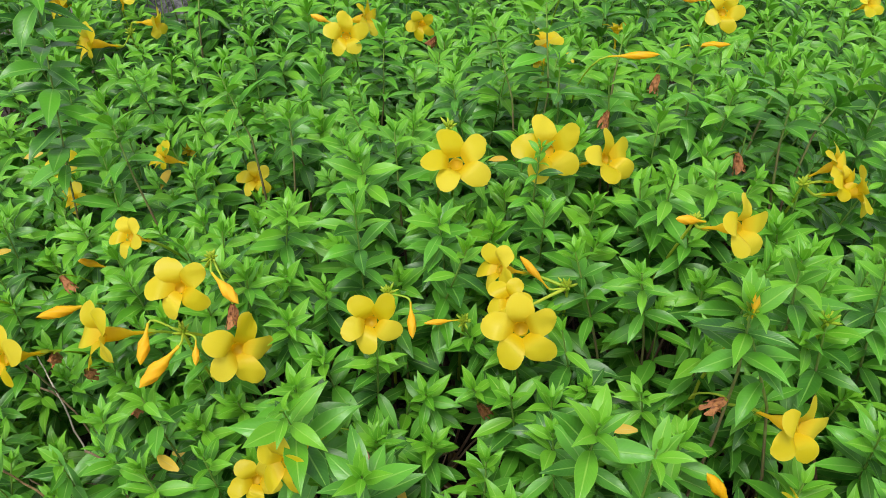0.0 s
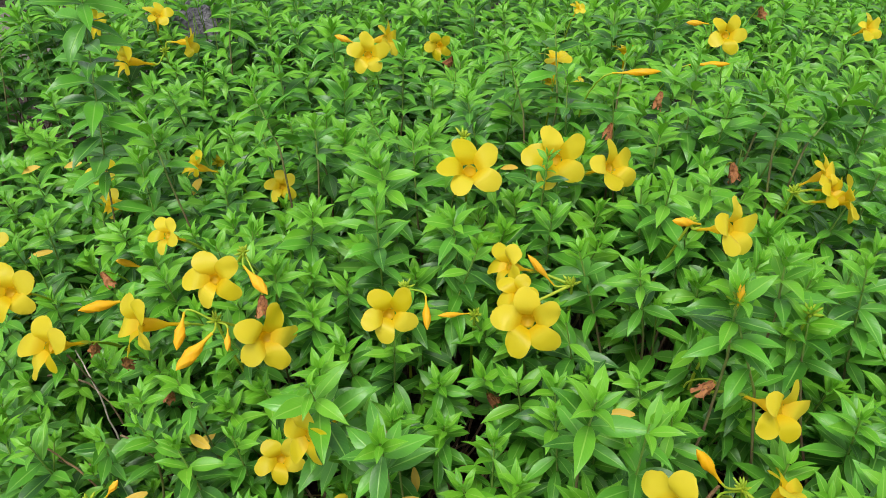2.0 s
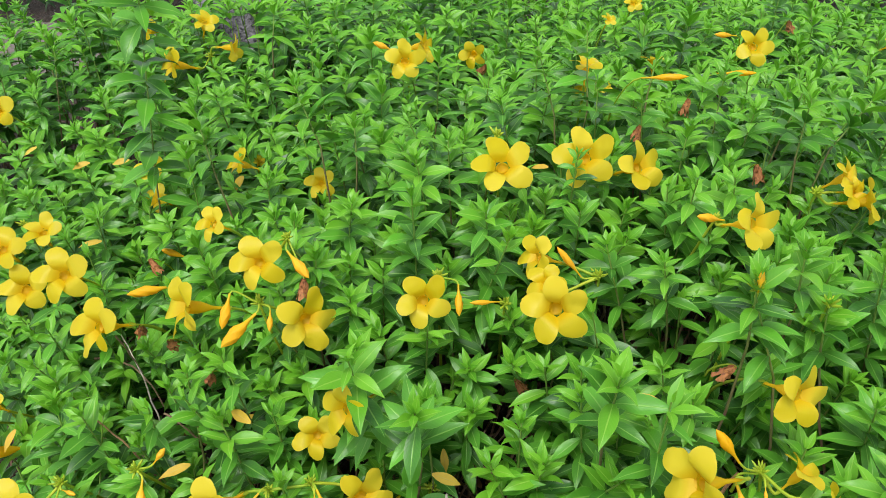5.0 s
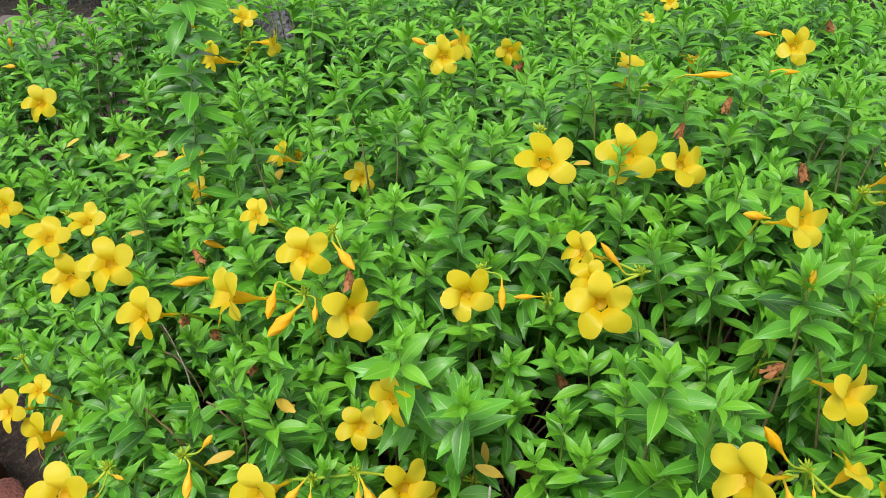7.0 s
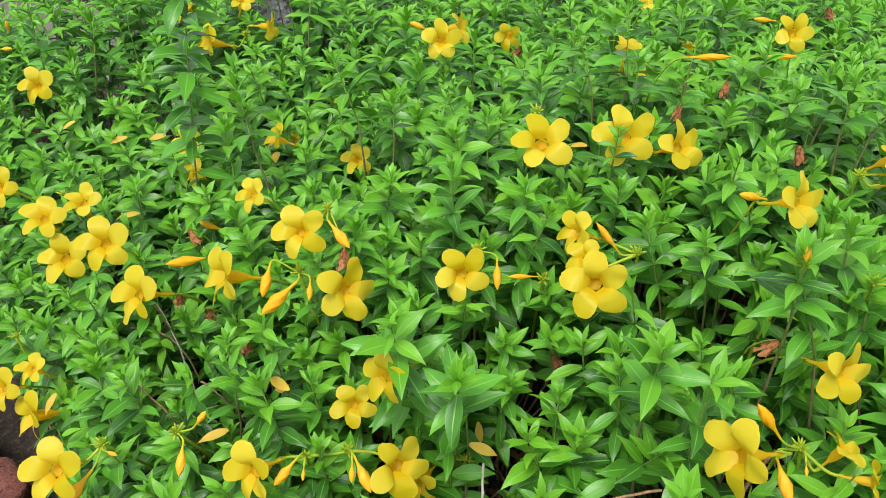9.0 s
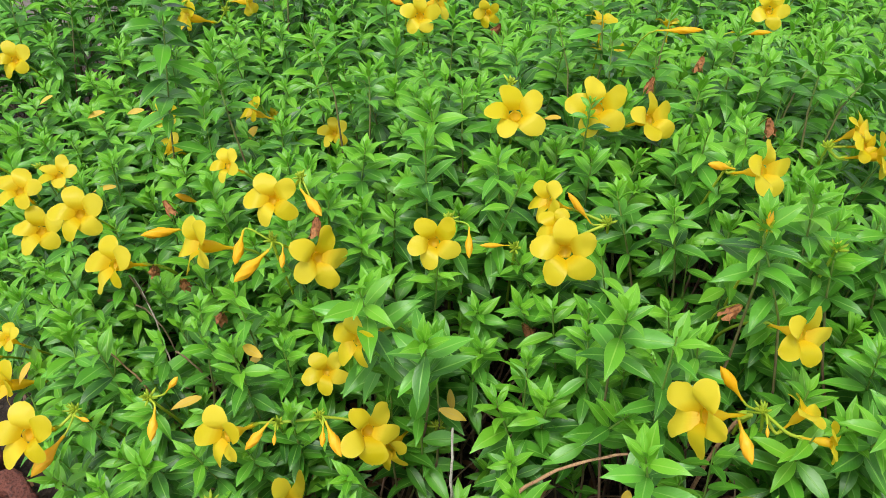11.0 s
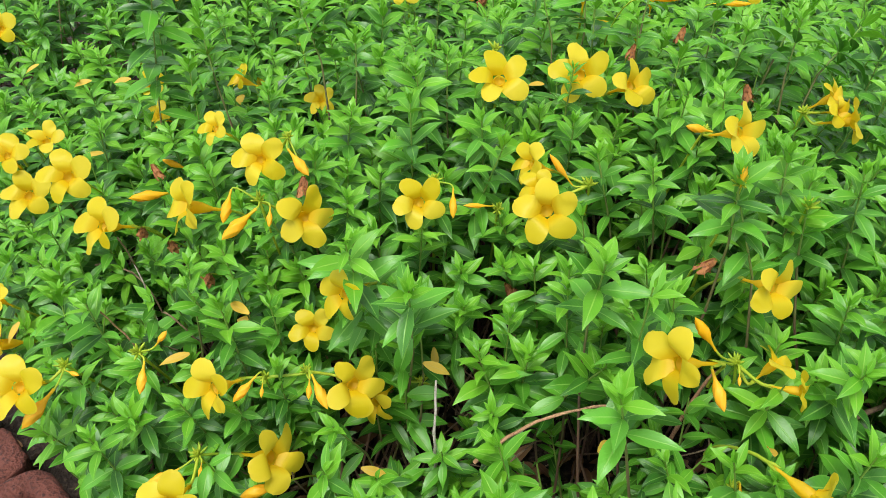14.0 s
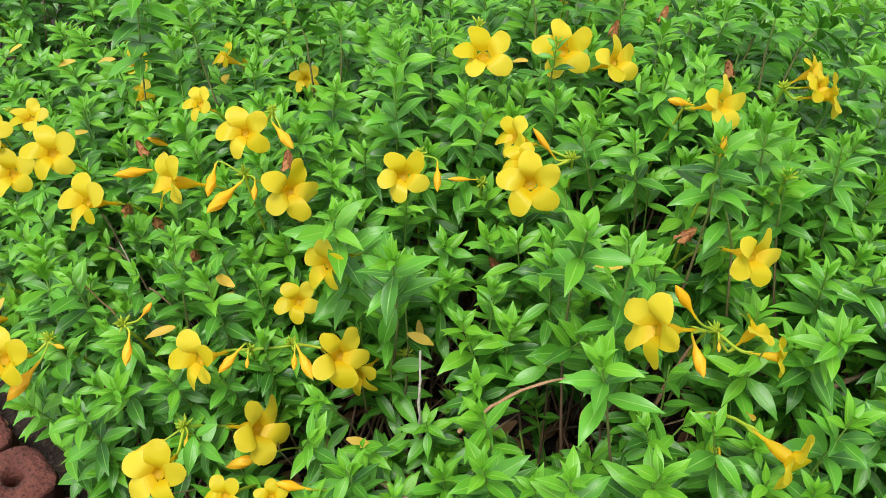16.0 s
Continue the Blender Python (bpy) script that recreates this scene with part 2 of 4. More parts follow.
def join_blades(name, parent, items, label, kinds):
    """Many leaves in one mesh. items: (4x4 array, variant, material index)."""
    vs, fs, us, ms, at = [], [], [], [], 0
    for m, variant, mat in items:
        v, f, u = variant
        vs.append(v @ m[:3, :3].T + m[:3, 3])
        fs.append(f + at)
        us.append(u[f.ravel()])
        ms.append(np.full(len(f), mat))
        at += len(v)
    v, f, u, ms = np.concatenate(vs), np.concatenate(fs), np.concatenate(us), np.concatenate(ms)
    me = bpy.data.meshes.new(name)
    me.vertices.add(len(v))
    me.vertices.foreach_set("co", v.ravel())
    me.loops.add(f.size)
    me.loops.foreach_set("vertex_index", f.ravel())
    me.polygons.add(len(f))
    me.polygons.foreach_set("loop_start", np.arange(len(f)) * 4)
    layer = me.uv_layers.new(name="UVMap")
    layer.data.foreach_set("uv", u.ravel())
    me.polygons.foreach_set("material_index", ms)
    me.polygons.foreach_set("use_smooth", [True] * len(f))
    for one in kinds:
        me.materials.append(one)
    me.update()
    me.validate()
    return part(name, me, kinds, parent, label, kind="stuff")


NEAR_BLADES = [blade(7, random.uniform(0.29, 0.38), random.uniform(0.05, 0.55), random.uniform(0.06, 0.28), random.uniform(-0.35, 0.35), random.uniform(0.0, 0.05)) for _ in range(14)]
FAR_BLADES = [blade(4, random.uniform(0.30, 0.40), random.uniform(0.15, 0.75), random.uniform(0.08, 0.30), 0.0, 0.0) for _ in range(6)]

rng = random.Random(11)


def leaf_pose(place, along, up, size):
    """A leaf's pose as a 4x4 array: base at place, blade along one way, upper face towards up."""
    y = along.normalized()
    x = y.cross(up)
    if x.length < 1e-4:
        x = Vector((1, 0, 0))
    x.normalize()
    z = x.cross(y)
    m = np.eye(4)
    m[:3, 0], m[:3, 1], m[:3, 2], m[:3, 3] = np.array(x) * size, np.array(y) * size, np.array(z) * size, place
    return m


def random_way():
    while True:
        v = Vector((rng.uniform(-1, 1), rng.uniform(-1, 1), rng.uniform(-1, 1)))
        if 0.05 < v.length < 1:
            return v.normalized()


for cx, width in ((-3.2, 1.5), (-1.75, 1.5), (-0.3, 1.5), (1.15, 1.5), (2.6, 1.5)):
    shrub = tagged(new("shrub"), "dark green clipped shrub on the far side of the paving", "shrub", "far shrubs")
    shrub.location = (cx, 3.42, 0)
    items = []
    for _ in range(2600):
        a, b = rng.uniform(-0.5, 0.5) * width, rng.uniform(0, 1)
        place = Vector((a, rng.uniform(-0.42, 0.5), 0.03 + 0.95 * b))
        place.y -= 0.08 * noise.noise((a * 4 + cx, b * 5, 0.3))
        d = random_way() + Vector((0, -0.5, 0.2))
        items.append((leaf_pose(place, d, Vector((0, -0.6, 0.8)) + 0.5 * random_way(), rng.uniform(0.05, 0.09)), rng.choice(FAR_BLADES), 0))
    join_blades("foliage", shrub, items, "dense small dark leaves", [DARK_LEAF])
    for k in range(5):
        v, f, u = tube(bezier((0.1 * k - 0.2, 0.05, 0), (0.1 * k - 0.2, 0, 0.3), (0.25 * k - 0.5, 0, 0.5), (0.25 * k - 0.5, 0, 0.9), 6), [0.015, 0.013, 0.011, 0.009, 0.006, 0.003])
        part("stem", mesh_of("stem", v, f, u), STEM, shrub)


def stone():
    """Rough upright grey stone behind the bed."""
    bm = bmesh.new()
    bmesh.ops.create_icosphere(bm, subdivisions=5, radius=1.0)
    for v in bm.verts:
        p = v.co.copy()
        k = 1 + 0.22 * noise.noise(p * 1.7) + 0.07 * noise.noise(p * 5) + 0.025 * noise.noise(p * 14)
        p = p * k
        v.co = (p.x * 0.125, p.y * 0.12, max(p.z, -0.8) * 0.34 + 0.26)
    me = bpy.data.meshes.new("stone")
    bm.to_mesh(me)
    bm.free()
    me.polygons.foreach_set("use_smooth", [True] * len(me.polygons))
    me.materials.append(STONE)
    ob = new("stone", me)
    ob.location = (-0.59, 1.80, 0)
    return tagged(ob, "rough mottled grey stone standing behind the shrubs", "stone")


stone()


# ---- brick edging ----
def brick(m):
    """A brick with three round holes through its broad face and worn, rounded edges."""
    lx, ly, h, hole, seg, lip = 0.105, 0.051, 0.034, 0.0135, 8, 0.007
    bm = bmesh.new()
    cx, cy = (lx - lip) / 3, ly - lip
    for cell in (-2, 0, 2):
        rim, edge = [], []
        corners = [(cx, -cy), (cx, cy), (-cx, cy), (-cx, -cy)]
        for k in range(4):
            p, q = corners[k], corners[(k + 1) % 4]
            for i in range(seg):
                t = i / seg
                x, y = p[0] + (q[0] - p[0]) * t, p[1] + (q[1] - p[1]) * t
                a = math.atan2(y, x)
                edge.append((x + cell * cx, y))
                rim.append((hole * math.cos(a) + cell * cx, hole * math.sin(a)))
        n = len(edge)
        loops = []
        for ring, z in ((edge, h), (None, h), (rim, h - 0.001), (rim, 0), (rim, 0.001 - h), (edge, -h)):
            if ring is None:
                ring = [((e[0] + 2 * r[0]) / 3, (e[1] + 2 * r[1]) / 3) for e, r in zip(edge, rim)]
            loops.append([bm.verts.new((x, y, z)) for x, y in ring])
        for one, two in zip(loops, loops[1:]):
            for i in range(n):
                bm.faces.new((one[i], one[(i + 1) % n], two[(i + 1) % n], two[i]))
    around = []
    for k, (count, p, q) in enumerate(((seg, (1, -1), (1, 1)), (3 * seg, (1, 1), (-1, 1)), (seg, (-1, 1), (-1, -1)), (3 * seg, (-1, -1), (1, -1)))):
        for i in range(count):
            t = i / count
            around.append((p[0] + (q[0] - p[0]) * t, p[1] + (q[1] - p[1]) * t))
    loops = []
    for inset, z in ((lip, h), (0.0025, h - 0.002), (0.0, h - 0.008), (0.0, 0.0), (0.0, 0.008 - h), (0.0025, 0.002 - h), (lip, -h)):
        loops.append([bm.verts.new((x * (lx - inset), y * (ly - inset), z)) for x, y in around])
    for one, two in zip(loops, loops[1:]):
        for i in range(len(around)):
            bm.faces.new((one[i], two[i], two[(i + 1) % len(around)], one[(i + 1) % len(around)]))
    bmesh.ops.remove_doubles(bm, verts=bm.verts, dist=0.0004)
    bmesh.ops.recalc_face_normals(bm, faces=bm.faces)
    seed = 7 * m.translation.x
    for v in bm.verts:
        p = v.co.copy()
        round_off = max(0.0, abs(p.x) / lx + abs(p.y) / ly - 1.55)
        v.co.x -= 0.030 * round_off * (1 if p.x > 0 else -1)
        v.co.y -= 0.020 * round_off * (1 if p.y > 0 else -1)
        v.co += 0.0040 * noise.noise_vector(p * 22 + Vector((seed, 0, 0))) + 0.0016 * noise.noise_vector(p * 95)
    me = bpy.data.meshes.new("brick")
    bm.to_mesh(me)
    bm.free()
    me.polygons.foreach_set("use_smooth", [True] * len(me.polygons))
    me.materials.append(BRICK)
    ob = new("brick", me)
    ob.matrix_basis = m
    return tagged(ob, "weathered red brick with round holes, edging the bed of shrubs", "brick", "edging bricks")


for k in range(-11, 5):
    brick(pose(-0.463 + 0.083 * k, 0.287 - 0.063 * k, 0.042 + 0.005 * (k % 2), 2 + 2 * (k % 3), -3 + 3 * (k % 2), 49 + 3 * (k % 3)))


# ---- the hedge ----
# height of the leaf canopy over the bed: low in front and to the west, up to half a metre behind
MOUNDS = (
    (-0.14, -0.03, -0.01, -0.28, 0.14, -0.13, -0.11, 0.13),
    (-0.07, -0.20, 0.17, 0.03, -0.03, 0.17, -0.03, 0.10),
    (0.07, 0.06, -0.06, 0.08, -0.08, 0.09, -0.10, 0.08),
    (-0.14, 0.01, -0.14, 0.09, 0.12, 0.07, -0.05, 0.07),
    (0.05, 0.11, 0.13, 0.00, -0.16, 0.06, 0.03, 0.03),
    (-0.02, -0.09, -0.03, 0.07, 0.04, 0.05, 0.00, 0.03),
)

# small dips and rises on top of the mounds
HOLLOWS = ((-0.30, 0.555, -0.09, 0.0050), (-0.425, 0.60, -0.10, 0.0050), (-0.177, 0.782, -0.04, 0.0040), (-0.099, 0.724, -0.05, 0.0025), (-0.01, 0.494, -0.05, 0.0035), (-0.08, 0.41, 0.06, 0.0030), (-0.38, 0.83, 0.06, 0.0040), (0.40, 0.78, 0.04, 0.0090), (0.28, 0.51, 0.03, 0.0050), (-0.86, 1.48, 0.07, 0.020), (-0.78, 1.62, 0.06, 0.020), (-1.02, 1.40, 0.04, 0.010))


def canopy(x, y):
    h = 0.36
    for j, row in enumerate(MOUNDS):
        for i, k in enumerate(row):
            gx, gy = -0.9 + 1.8 * i / 7, 0.2 + 1.4 * j / 5
            h += k * math.exp(-((x - gx) ** 2 + (y - gy) ** 2) / 0.1352)
    h += 0.06 * math.exp(-((x + 0.55) ** 2 + (y - 1.6) ** 2) / 0.08)
    for gx, gy, k, wide in HOLLOWS:
        h += k * math.exp(-((x - gx) ** 2 + (y - gy) ** 2) / wide)
    if y > 2.1:
        h -= (y - 2.1) * 1.0
    return max(0.10, h)


BUSHES = []
for row_y, first, count, gap in ((0.40, -0.32, 4, 0.25), (0.64, -0.58, 6, 0.25), (0.92, -0.82, 7, 0.27), (1.25, -1.15, 8, 0.33), (1.68, -1.10, 6, 0.46), (2.02, -0.70, 5, 0.50)):
    for k in range(count):
        x, y = first + gap * k + rng.uniform(-0.04, 0.04), row_y + rng.uniform(-0.04, 0.04)
        bush = tagged(new("flowering_shrub"), category="shrub", group="hedge shrubs")
        bush.location = (x, y, 0.0)
        BUSHES.append({"root": bush, "at": Vector((x, y, 0.0)), "shoots": []})


def bush_at(x, y):
    return min(BUSHES, key=lambda b: (b["at"].x - x) ** 2 + (b["at"].y - y) ** 2)


# leaves are kept off the sight lines from the camera's eye to these places
CAMERA_EYE = Vector((0.0, -0.12, 0.89))
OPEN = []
BLOOMS = []


# False where p would hide one of the places from the camera's eye
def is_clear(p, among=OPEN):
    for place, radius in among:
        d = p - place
        way = CAMERA_EYE - place
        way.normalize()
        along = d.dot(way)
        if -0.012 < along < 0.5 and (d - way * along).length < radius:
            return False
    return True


# -- flowers
def petal_mesh(cup, ruffle, skew, broad):
    """One broad rounded petal of a flower one unit across, from inside the throat outwards along +x."""
    rows, cols = 14, 8
    verts, faces, uvs = [], [], []
    for i in range(rows + 1):
        v = 1 - (1 - i / rows) ** 1.6
        r = 0.090 + 0.405 * v
        half = broad * (1 - math.exp(-((r / 0.13) ** 1.6))) + 0.012 * (1 - v)
        half *= 1 + 0.03 * math.sin(8 * v + 300 * skew)
        taper = 0.30 + 0.70 * math.sqrt(max(0.0, 1 - max(0.0, (v - 0.50) / 0.50) ** 2.2))
        mouth = -0.125 * math.exp(-((r - 0.085) / 0.062) ** 1.3)
        for k in range(cols + 1):
            u = 2 * k / cols - 1
            side = u * taper
            z = mouth + 0.030 * math.sin(math.pi * v * 0.8) - cup * v * v + 0.012 * side * side * v + ruffle * v * math.sin(3.3 * side + 4 * v)
            lop = 1 + 0.28 * u * v
            oblique = v ** 5 * (0.022 * u - 0.016 * u * u) + 0.006 * v ** 3 * math.sin(7 * u + 200 * skew)
            verts.append((r - 0.020 * side * side * v + oblique, half * side * lop + skew * v * v, z + 0.042 * side * min(1.0, 2 * v)))
            uvs.append((k / cols, v))
    for i in range(rows):
        for k in range(cols):
            a = i * (cols + 1) + k
            faces.append((a, a + 1, a + cols + 2, a + cols + 1))
    return mesh_of("petal", verts, faces, uvs)


PETALS = [petal_mesh(rng.uniform(0.00, 0.10), rng.uniform(-0.020, 0.020), rng.uniform(0.0, 0.050), rng.uniform(0.178, 0.206)) for _ in range(12)]


def funnel_mesh():
    """Throat and tube of a flower one unit across, the mouth at the origin, the tube towards -z."""
    outline = ((0.098, -0.106), (0.102, -0.125), (0.104, -0.17), (0.101, -0.24), (0.092, -0.32), (0.062, -0.42), (0.032, -0.50), (0.025, -0.62), (0.023, -0.74), (0.026, -0.80))
    verts, faces, uvs, n = [], [], [], 15
    for i, (r, z) in enumerate(outline):
        for k in range(n):
            a = 2 * math.pi * k / n
            rr = r * (1 + 0.07 * math.cos(5 * a)) if i < 6 else r
            verts.append((rr * math.cos(a), rr * math.sin(a), z))
            uvs.append((k / n, max(0.0, 1 - abs(i - 4.5) / 5)))
    for i in range(len(outline) - 1):
        for k in range(n):
            a, b = i * n + k, i * n + (k + 1) % n
            faces.append((a, a + n, b + n, b))
    return mesh_of("flower", verts, faces, uvs)


def heart_mesh():
    """An added floor closing the throat, kept shallow so that the throat stays bright."""
    verts, faces, uvs, n = [], [], [], 10
    for r, z in ((0.101, -0.175), (0.070, -0.200), (0.036, -0.218), (0.0, -0.226)):
        for k in range(n):
            a = 2 * math.pi * k / n
            verts.append((r * math.cos(a), r * math.sin(a), z))
            uvs.append((k / n, 0.1))
    for i in range(3):
        for k in range(n):
            a, b = i * n + k, i * n + (k + 1) % n
            faces.append((a, b, b + n, a + n))
    return mesh_of("heart", verts, faces, uvs)


def calyx_mesh():
    """Five narrow green sepals round the foot of the tube."""
    verts, faces, uvs = [], [], []
    for k in range(5):
        a = 2 * math.pi * k / 5
        c, s = math.cos(a), math.sin(a)
        at = len(verts)
        for r, z, w in ((0.020, -0.82, 0.022), (0.045, -0.74, 0.028), (0.060, -0.64, 0.004)):
            for e in (-1, 1):
                verts.append((r * c - e * w * s, r * s + e * w * c, z))
                uvs.append((0.5 + 0.5 * e, (z + 0.82) / 0.18))
        faces += [(at, at + 1, at + 3, at + 2), (at + 2, at + 3, at + 5, at + 4)]
    return mesh_of("calyx", verts, faces, uvs)


FUNNEL, HEART, CALYX_MESH = funnel_mesh(), heart_mesh(), calyx_mesh()


def local(bush, m):
    return Matrix.Translation(-bush["at"]) @ m


KNOTS = []  # ends of flowering shoots, where flower stalks meet


def stalk(bush, start, way, reach, thick=0.0016):
    """Yellow-green stalk from a flower or bud back to the end of its flowering shoot, or down into the leaves."""
    a, way = Vector(start), Vector(way)
    knots = [k for k in KNOTS if 0.008 < (k - a).length < 0.048]
    if knots:
        end = min(knots, key=lambda k: (k - a).length)
        gap = (end - a).length
        bend = bezier(a, a + way * gap * 0.28, end.lerp(a, 0.35) + Vector((0, 0, gap * 0.03)), end, 7)
    else:
        end = a + way * reach * 0.8 + Vector((0, 0.06, -reach - 0.05))
        bend = bezier(a, a + way * reach * 0.6, end + Vector((0, 0, reach * 0.6)), end, 7)
    v, f, u = tube([p - bush["at"] for p in bend], [thick * k for k in (1, 1, 0.95, 0.95, 1, 1.1, 1.2)], 6)
    part("flower_stalk", mesh_of("flower_stalk", v, f, u), CALYX, bush["root"])


def flower(x, y, z, facing, spin, across, free=0.5):
    """A five-petalled trumpet flower: mouth at the place, opening along facing."""
    bush, n = bush_at(x, y), Vector(facing).normalized()
    m = local(bush, frame_of((x, y, z), n, spin, size=across))
    ob = part("flower", FUNNEL, THROAT, bush["root"], "bright yellow trumpet flower with five rounded petals", m)
    part("heart", HEART, THROAT, ob)
    part("calyx", CALYX_MESH, CALYX, ob)
    for k in range(5):
        turn = Matrix.Rotation(radians(72 * k + rng.uniform(-5, 5)), 4, "Z") @ Matrix.Rotation(radians(rng.uniform(-9, 9)), 4, "Y") @ Matrix.Rotation(radians(rng.uniform(3, 8)), 4, "X")
        s = rng.uniform(0.93, 1.05)
        part("petal", rng.choice(PETALS), PETAL, ob, m=turn @ Matrix.Diagonal((s, s * rng.uniform(0.88, 1.04), s, 1)))
    stalk(bush, Vector((x, y, z)) - n * across * 0.80, -n, 0.035)
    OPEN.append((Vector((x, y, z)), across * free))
    BLOOMS.append((Vector((x, y, z)), across * free * 0.8))


def bud_mesh():
    """A closed spindle bud one unit long with a spiral fold, on the end of a narrow tube."""
    outline = ((0.045, -0.75), (0.052, -0.52), (0.080, -0.38), (0.135, -0.26), (0.180, -0.12), (0.195, 0.02), (0.180, 0.15), (0.145, 0.28), (0.095, 0.39), (0.040, 0.47), (0.008, 0.52))
    verts, faces, uvs, n = [], [], [], 20
    for i, (r, z) in enumerate(outline):
        for k in range(n):
            turn = k / n
            a = 2 * math.pi * turn + 2.8 * z
            fold = (5 * turn) % 1.0
            rr = r * (0.90 + 0.24 * fold if i > 2 else 1.0) * (1 + 0.05 * math.sin(17 * z + 4 * turn))
            verts.append((rr * math.cos(a), rr * math.sin(a), z))
            uvs.append((k / n, i / 10))
    for i in range(len(outline) - 1):
        for k in range(n):
            a, b = i * n + k, i * n + (k + 1) % n
            faces.append((a, b, b + n, a + n))
    return mesh_of("bud", verts, faces, uvs)


BUD_MESH = bud_mesh()


def bud(x, y, z, way, length, stout=1.0):
    bush, d = bush_at(x, y), Vector(way).normalized()
    part("bud", BUD_MESH, BUD, bush["root"], "closed golden-orange flower bud", local(bush, frame_of((x, y, z), d, rng.uniform(0, 360), size=length) @ Matrix.Diagonal((stout, stout, 1, 1))))
    stalk(bush, Vector((x, y, z)) - d * length * 0.74, -d, 0.03, 0.0011)
    OPEN.append((Vector((x, y, z)), max(0.012, length * 0.40)))


def cluster_mesh():
    """Bunch of small green buds and bracts at the end of a shoot."""
    vs, fs, us = [], [], []
    for k in range(16):
        a, lift = 2.4 * k, 0.30 + 0.045 * k
        d = Vector((math.cos(a) * (1.1 - lift), math.sin(a) * (1.1 - lift), lift)).normalized()
        n = 0.007 + 0.008 * rng.random()
        v, f, u = tube([d * 0.002, d * n * 0.45, d * n * 0.8, d * n], [0.0010, 0.0015, 0.0012, 0.0003], 6)
        fs += [tuple(i + len(vs) for i in one) for one in f]
        vs += v
        us += u
    return mesh_of("inflorescence", vs, fs, us)


CLUSTERS = [cluster_mesh() for _ in range(4)]


def inflorescence(x, y, z):
    bush = bush_at(x, y)
    way = Vector((rng.uniform(-0.3, 0.3), rng.uniform(-0.6, 0.1), 1))
    KNOTS.append(Vector((x, y, z)))
    part("inflorescence", rng.choice(CLUSTERS), CALYX, bush["root"], "bunch of small yellow-green buds", local(bush, frame_of((x, y, z), way, rng.uniform(0, 360), size=rng.uniform(0.8, 1.05))))
    stalk(bush, Vector((x, y, z)), -way.normalized(), 0.07, 0.0016)
    OPEN.append((Vector((x, y, z)), 0.014))


def wilted_mesh(seed):
    """Shrivelled hanging blossom: ragged strips drawn together at the top and splayed below."""
    bm = bmesh.new()
    for k in range(6):
        a = 2 * math.pi * k / 6 + seed + 0.6 * noise.noise((seed, k, 3))
        reach = 0.024 + 0.016 * abs(noise.noise((k * 1.7, seed, 1)))
        grid = []
        for i in range(7):
            v = i / 6
            out = 0.002 + 0.014 * v ** 1.4 * (0.5 + abs(noise.noise((seed * 2, k, 7))) * 1.6)
            line = []
            for j in range(3):
                u = j / 2 - 0.5
                p = Vector((math.cos(a) * out, math.sin(a) * out, -reach * v))
                p += Vector((-math.sin(a), math.cos(a), 0.4)) * u * 0.0075 * math.sin(0.35 + 2.6 * v)
                p += 0.0055 * v * noise.noise_vector(p * 190 + Vector((seed, k, 0)))
                line.append(bm.verts.new(p))
            grid.append(line)
        for i in range(6):
            for j in range(2):
                bm.faces.new((grid[i][j], grid[i][j + 1], grid[i + 1][j + 1], grid[i + 1][j]))
    me = bpy.data.meshes.new("wilted_flower")
    bm.to_mesh(me)
    bm.free()
    return me


WILTS = [wilted_mesh(s) for s in (1.0, 5.0, 9.0)]


def wilted_flower(x, y, z):
    bush = bush_at(x, y)
    part("wilted_flower", rng.choice(WILTS), WILTED, bush["root"], "shrivelled reddish-brown dead flower", local(bush, frame_of((x, y, z + 0.012), (rng.uniform(-0.6, 0.6), rng.uniform(-0.6, 0.3), 1), rng.uniform(0, 360), size=rng.uniform(0.75, 0.95))))
    stalk(bush, Vector((x, y, z + 0.012)), Vector((0, 0.3, 0.3)), 0.02, 0.0009)
    OPEN.append((Vector((x, y, z)), 0.011))


BLADE_MESHES = {}


def blade_mesh(number, mat):
    """The mesh of a leaf variant in one material, shared by all leaves alike."""
    key = (number, mat.name)
    if key not in BLADE_MESHES:
        v, f, u = NEAR_BLADES[number]
        BLADE_MESHES[key] = mesh_of("leaf", v, f.tolist(), u.tolist())
        BLADE_MESHES[key].materials.append(mat)
    return BLADE_MESHES[key]


def yellow_leaf(x, y, z, along=None, long=0.0):
    bush = bush_at(x, y)
    along = Vector(along or (rng.uniform(-1, 1), rng.uniform(-0.6, 0.6), rng.uniform(-0.3, 0.1)))
    m = Matrix(leaf_pose((x, y, z), along, Vector((0, -0.5, 0.8)), long or rng.uniform(0.027, 0.036)).tolist())
    part("yellow_leaf", blade_mesh(rng.randrange(14), FADED), FADED, bush["root"], "yellowed leaf or spent flower piece caught among the green leaves", local(bush, m))
    OPEN.append((Vector((x, y, z)), 0.014))


inflorescence(0.118, 0.601, 0.434)
inflorescence(-0.209, 0.589, 0.478)
inflorescence(-0.239, 0.56, 0.414)
inflorescence(0.006, 0.748, 0.529)
inflorescence(-0.275, 0.957, 0.444)
inflorescence(-0.654, 0.828, 0.34)
inflorescence(-0.052, 0.595, 0.432)
inflorescence(0.02, 0.583, 0.408)
inflorescence(0.232, 0.621, 0.496)
inflorescence(-0.212, 0.429, 0.279)
inflorescence(-0.17, 0.435, 0.286)
inflorescence(-0.051, 0.456, 0.263)
inflorescence(-0.269, 0.364, 0.228)
inflorescence(0.245, 0.397, 0.369)
inflorescence(0.248, 0.333, 0.273)
inflorescence(-0.337, 0.418, 0.312)
inflorescence(0.304, 0.487, 0.488)
inflorescence(0.226, 0.452, 0.527)
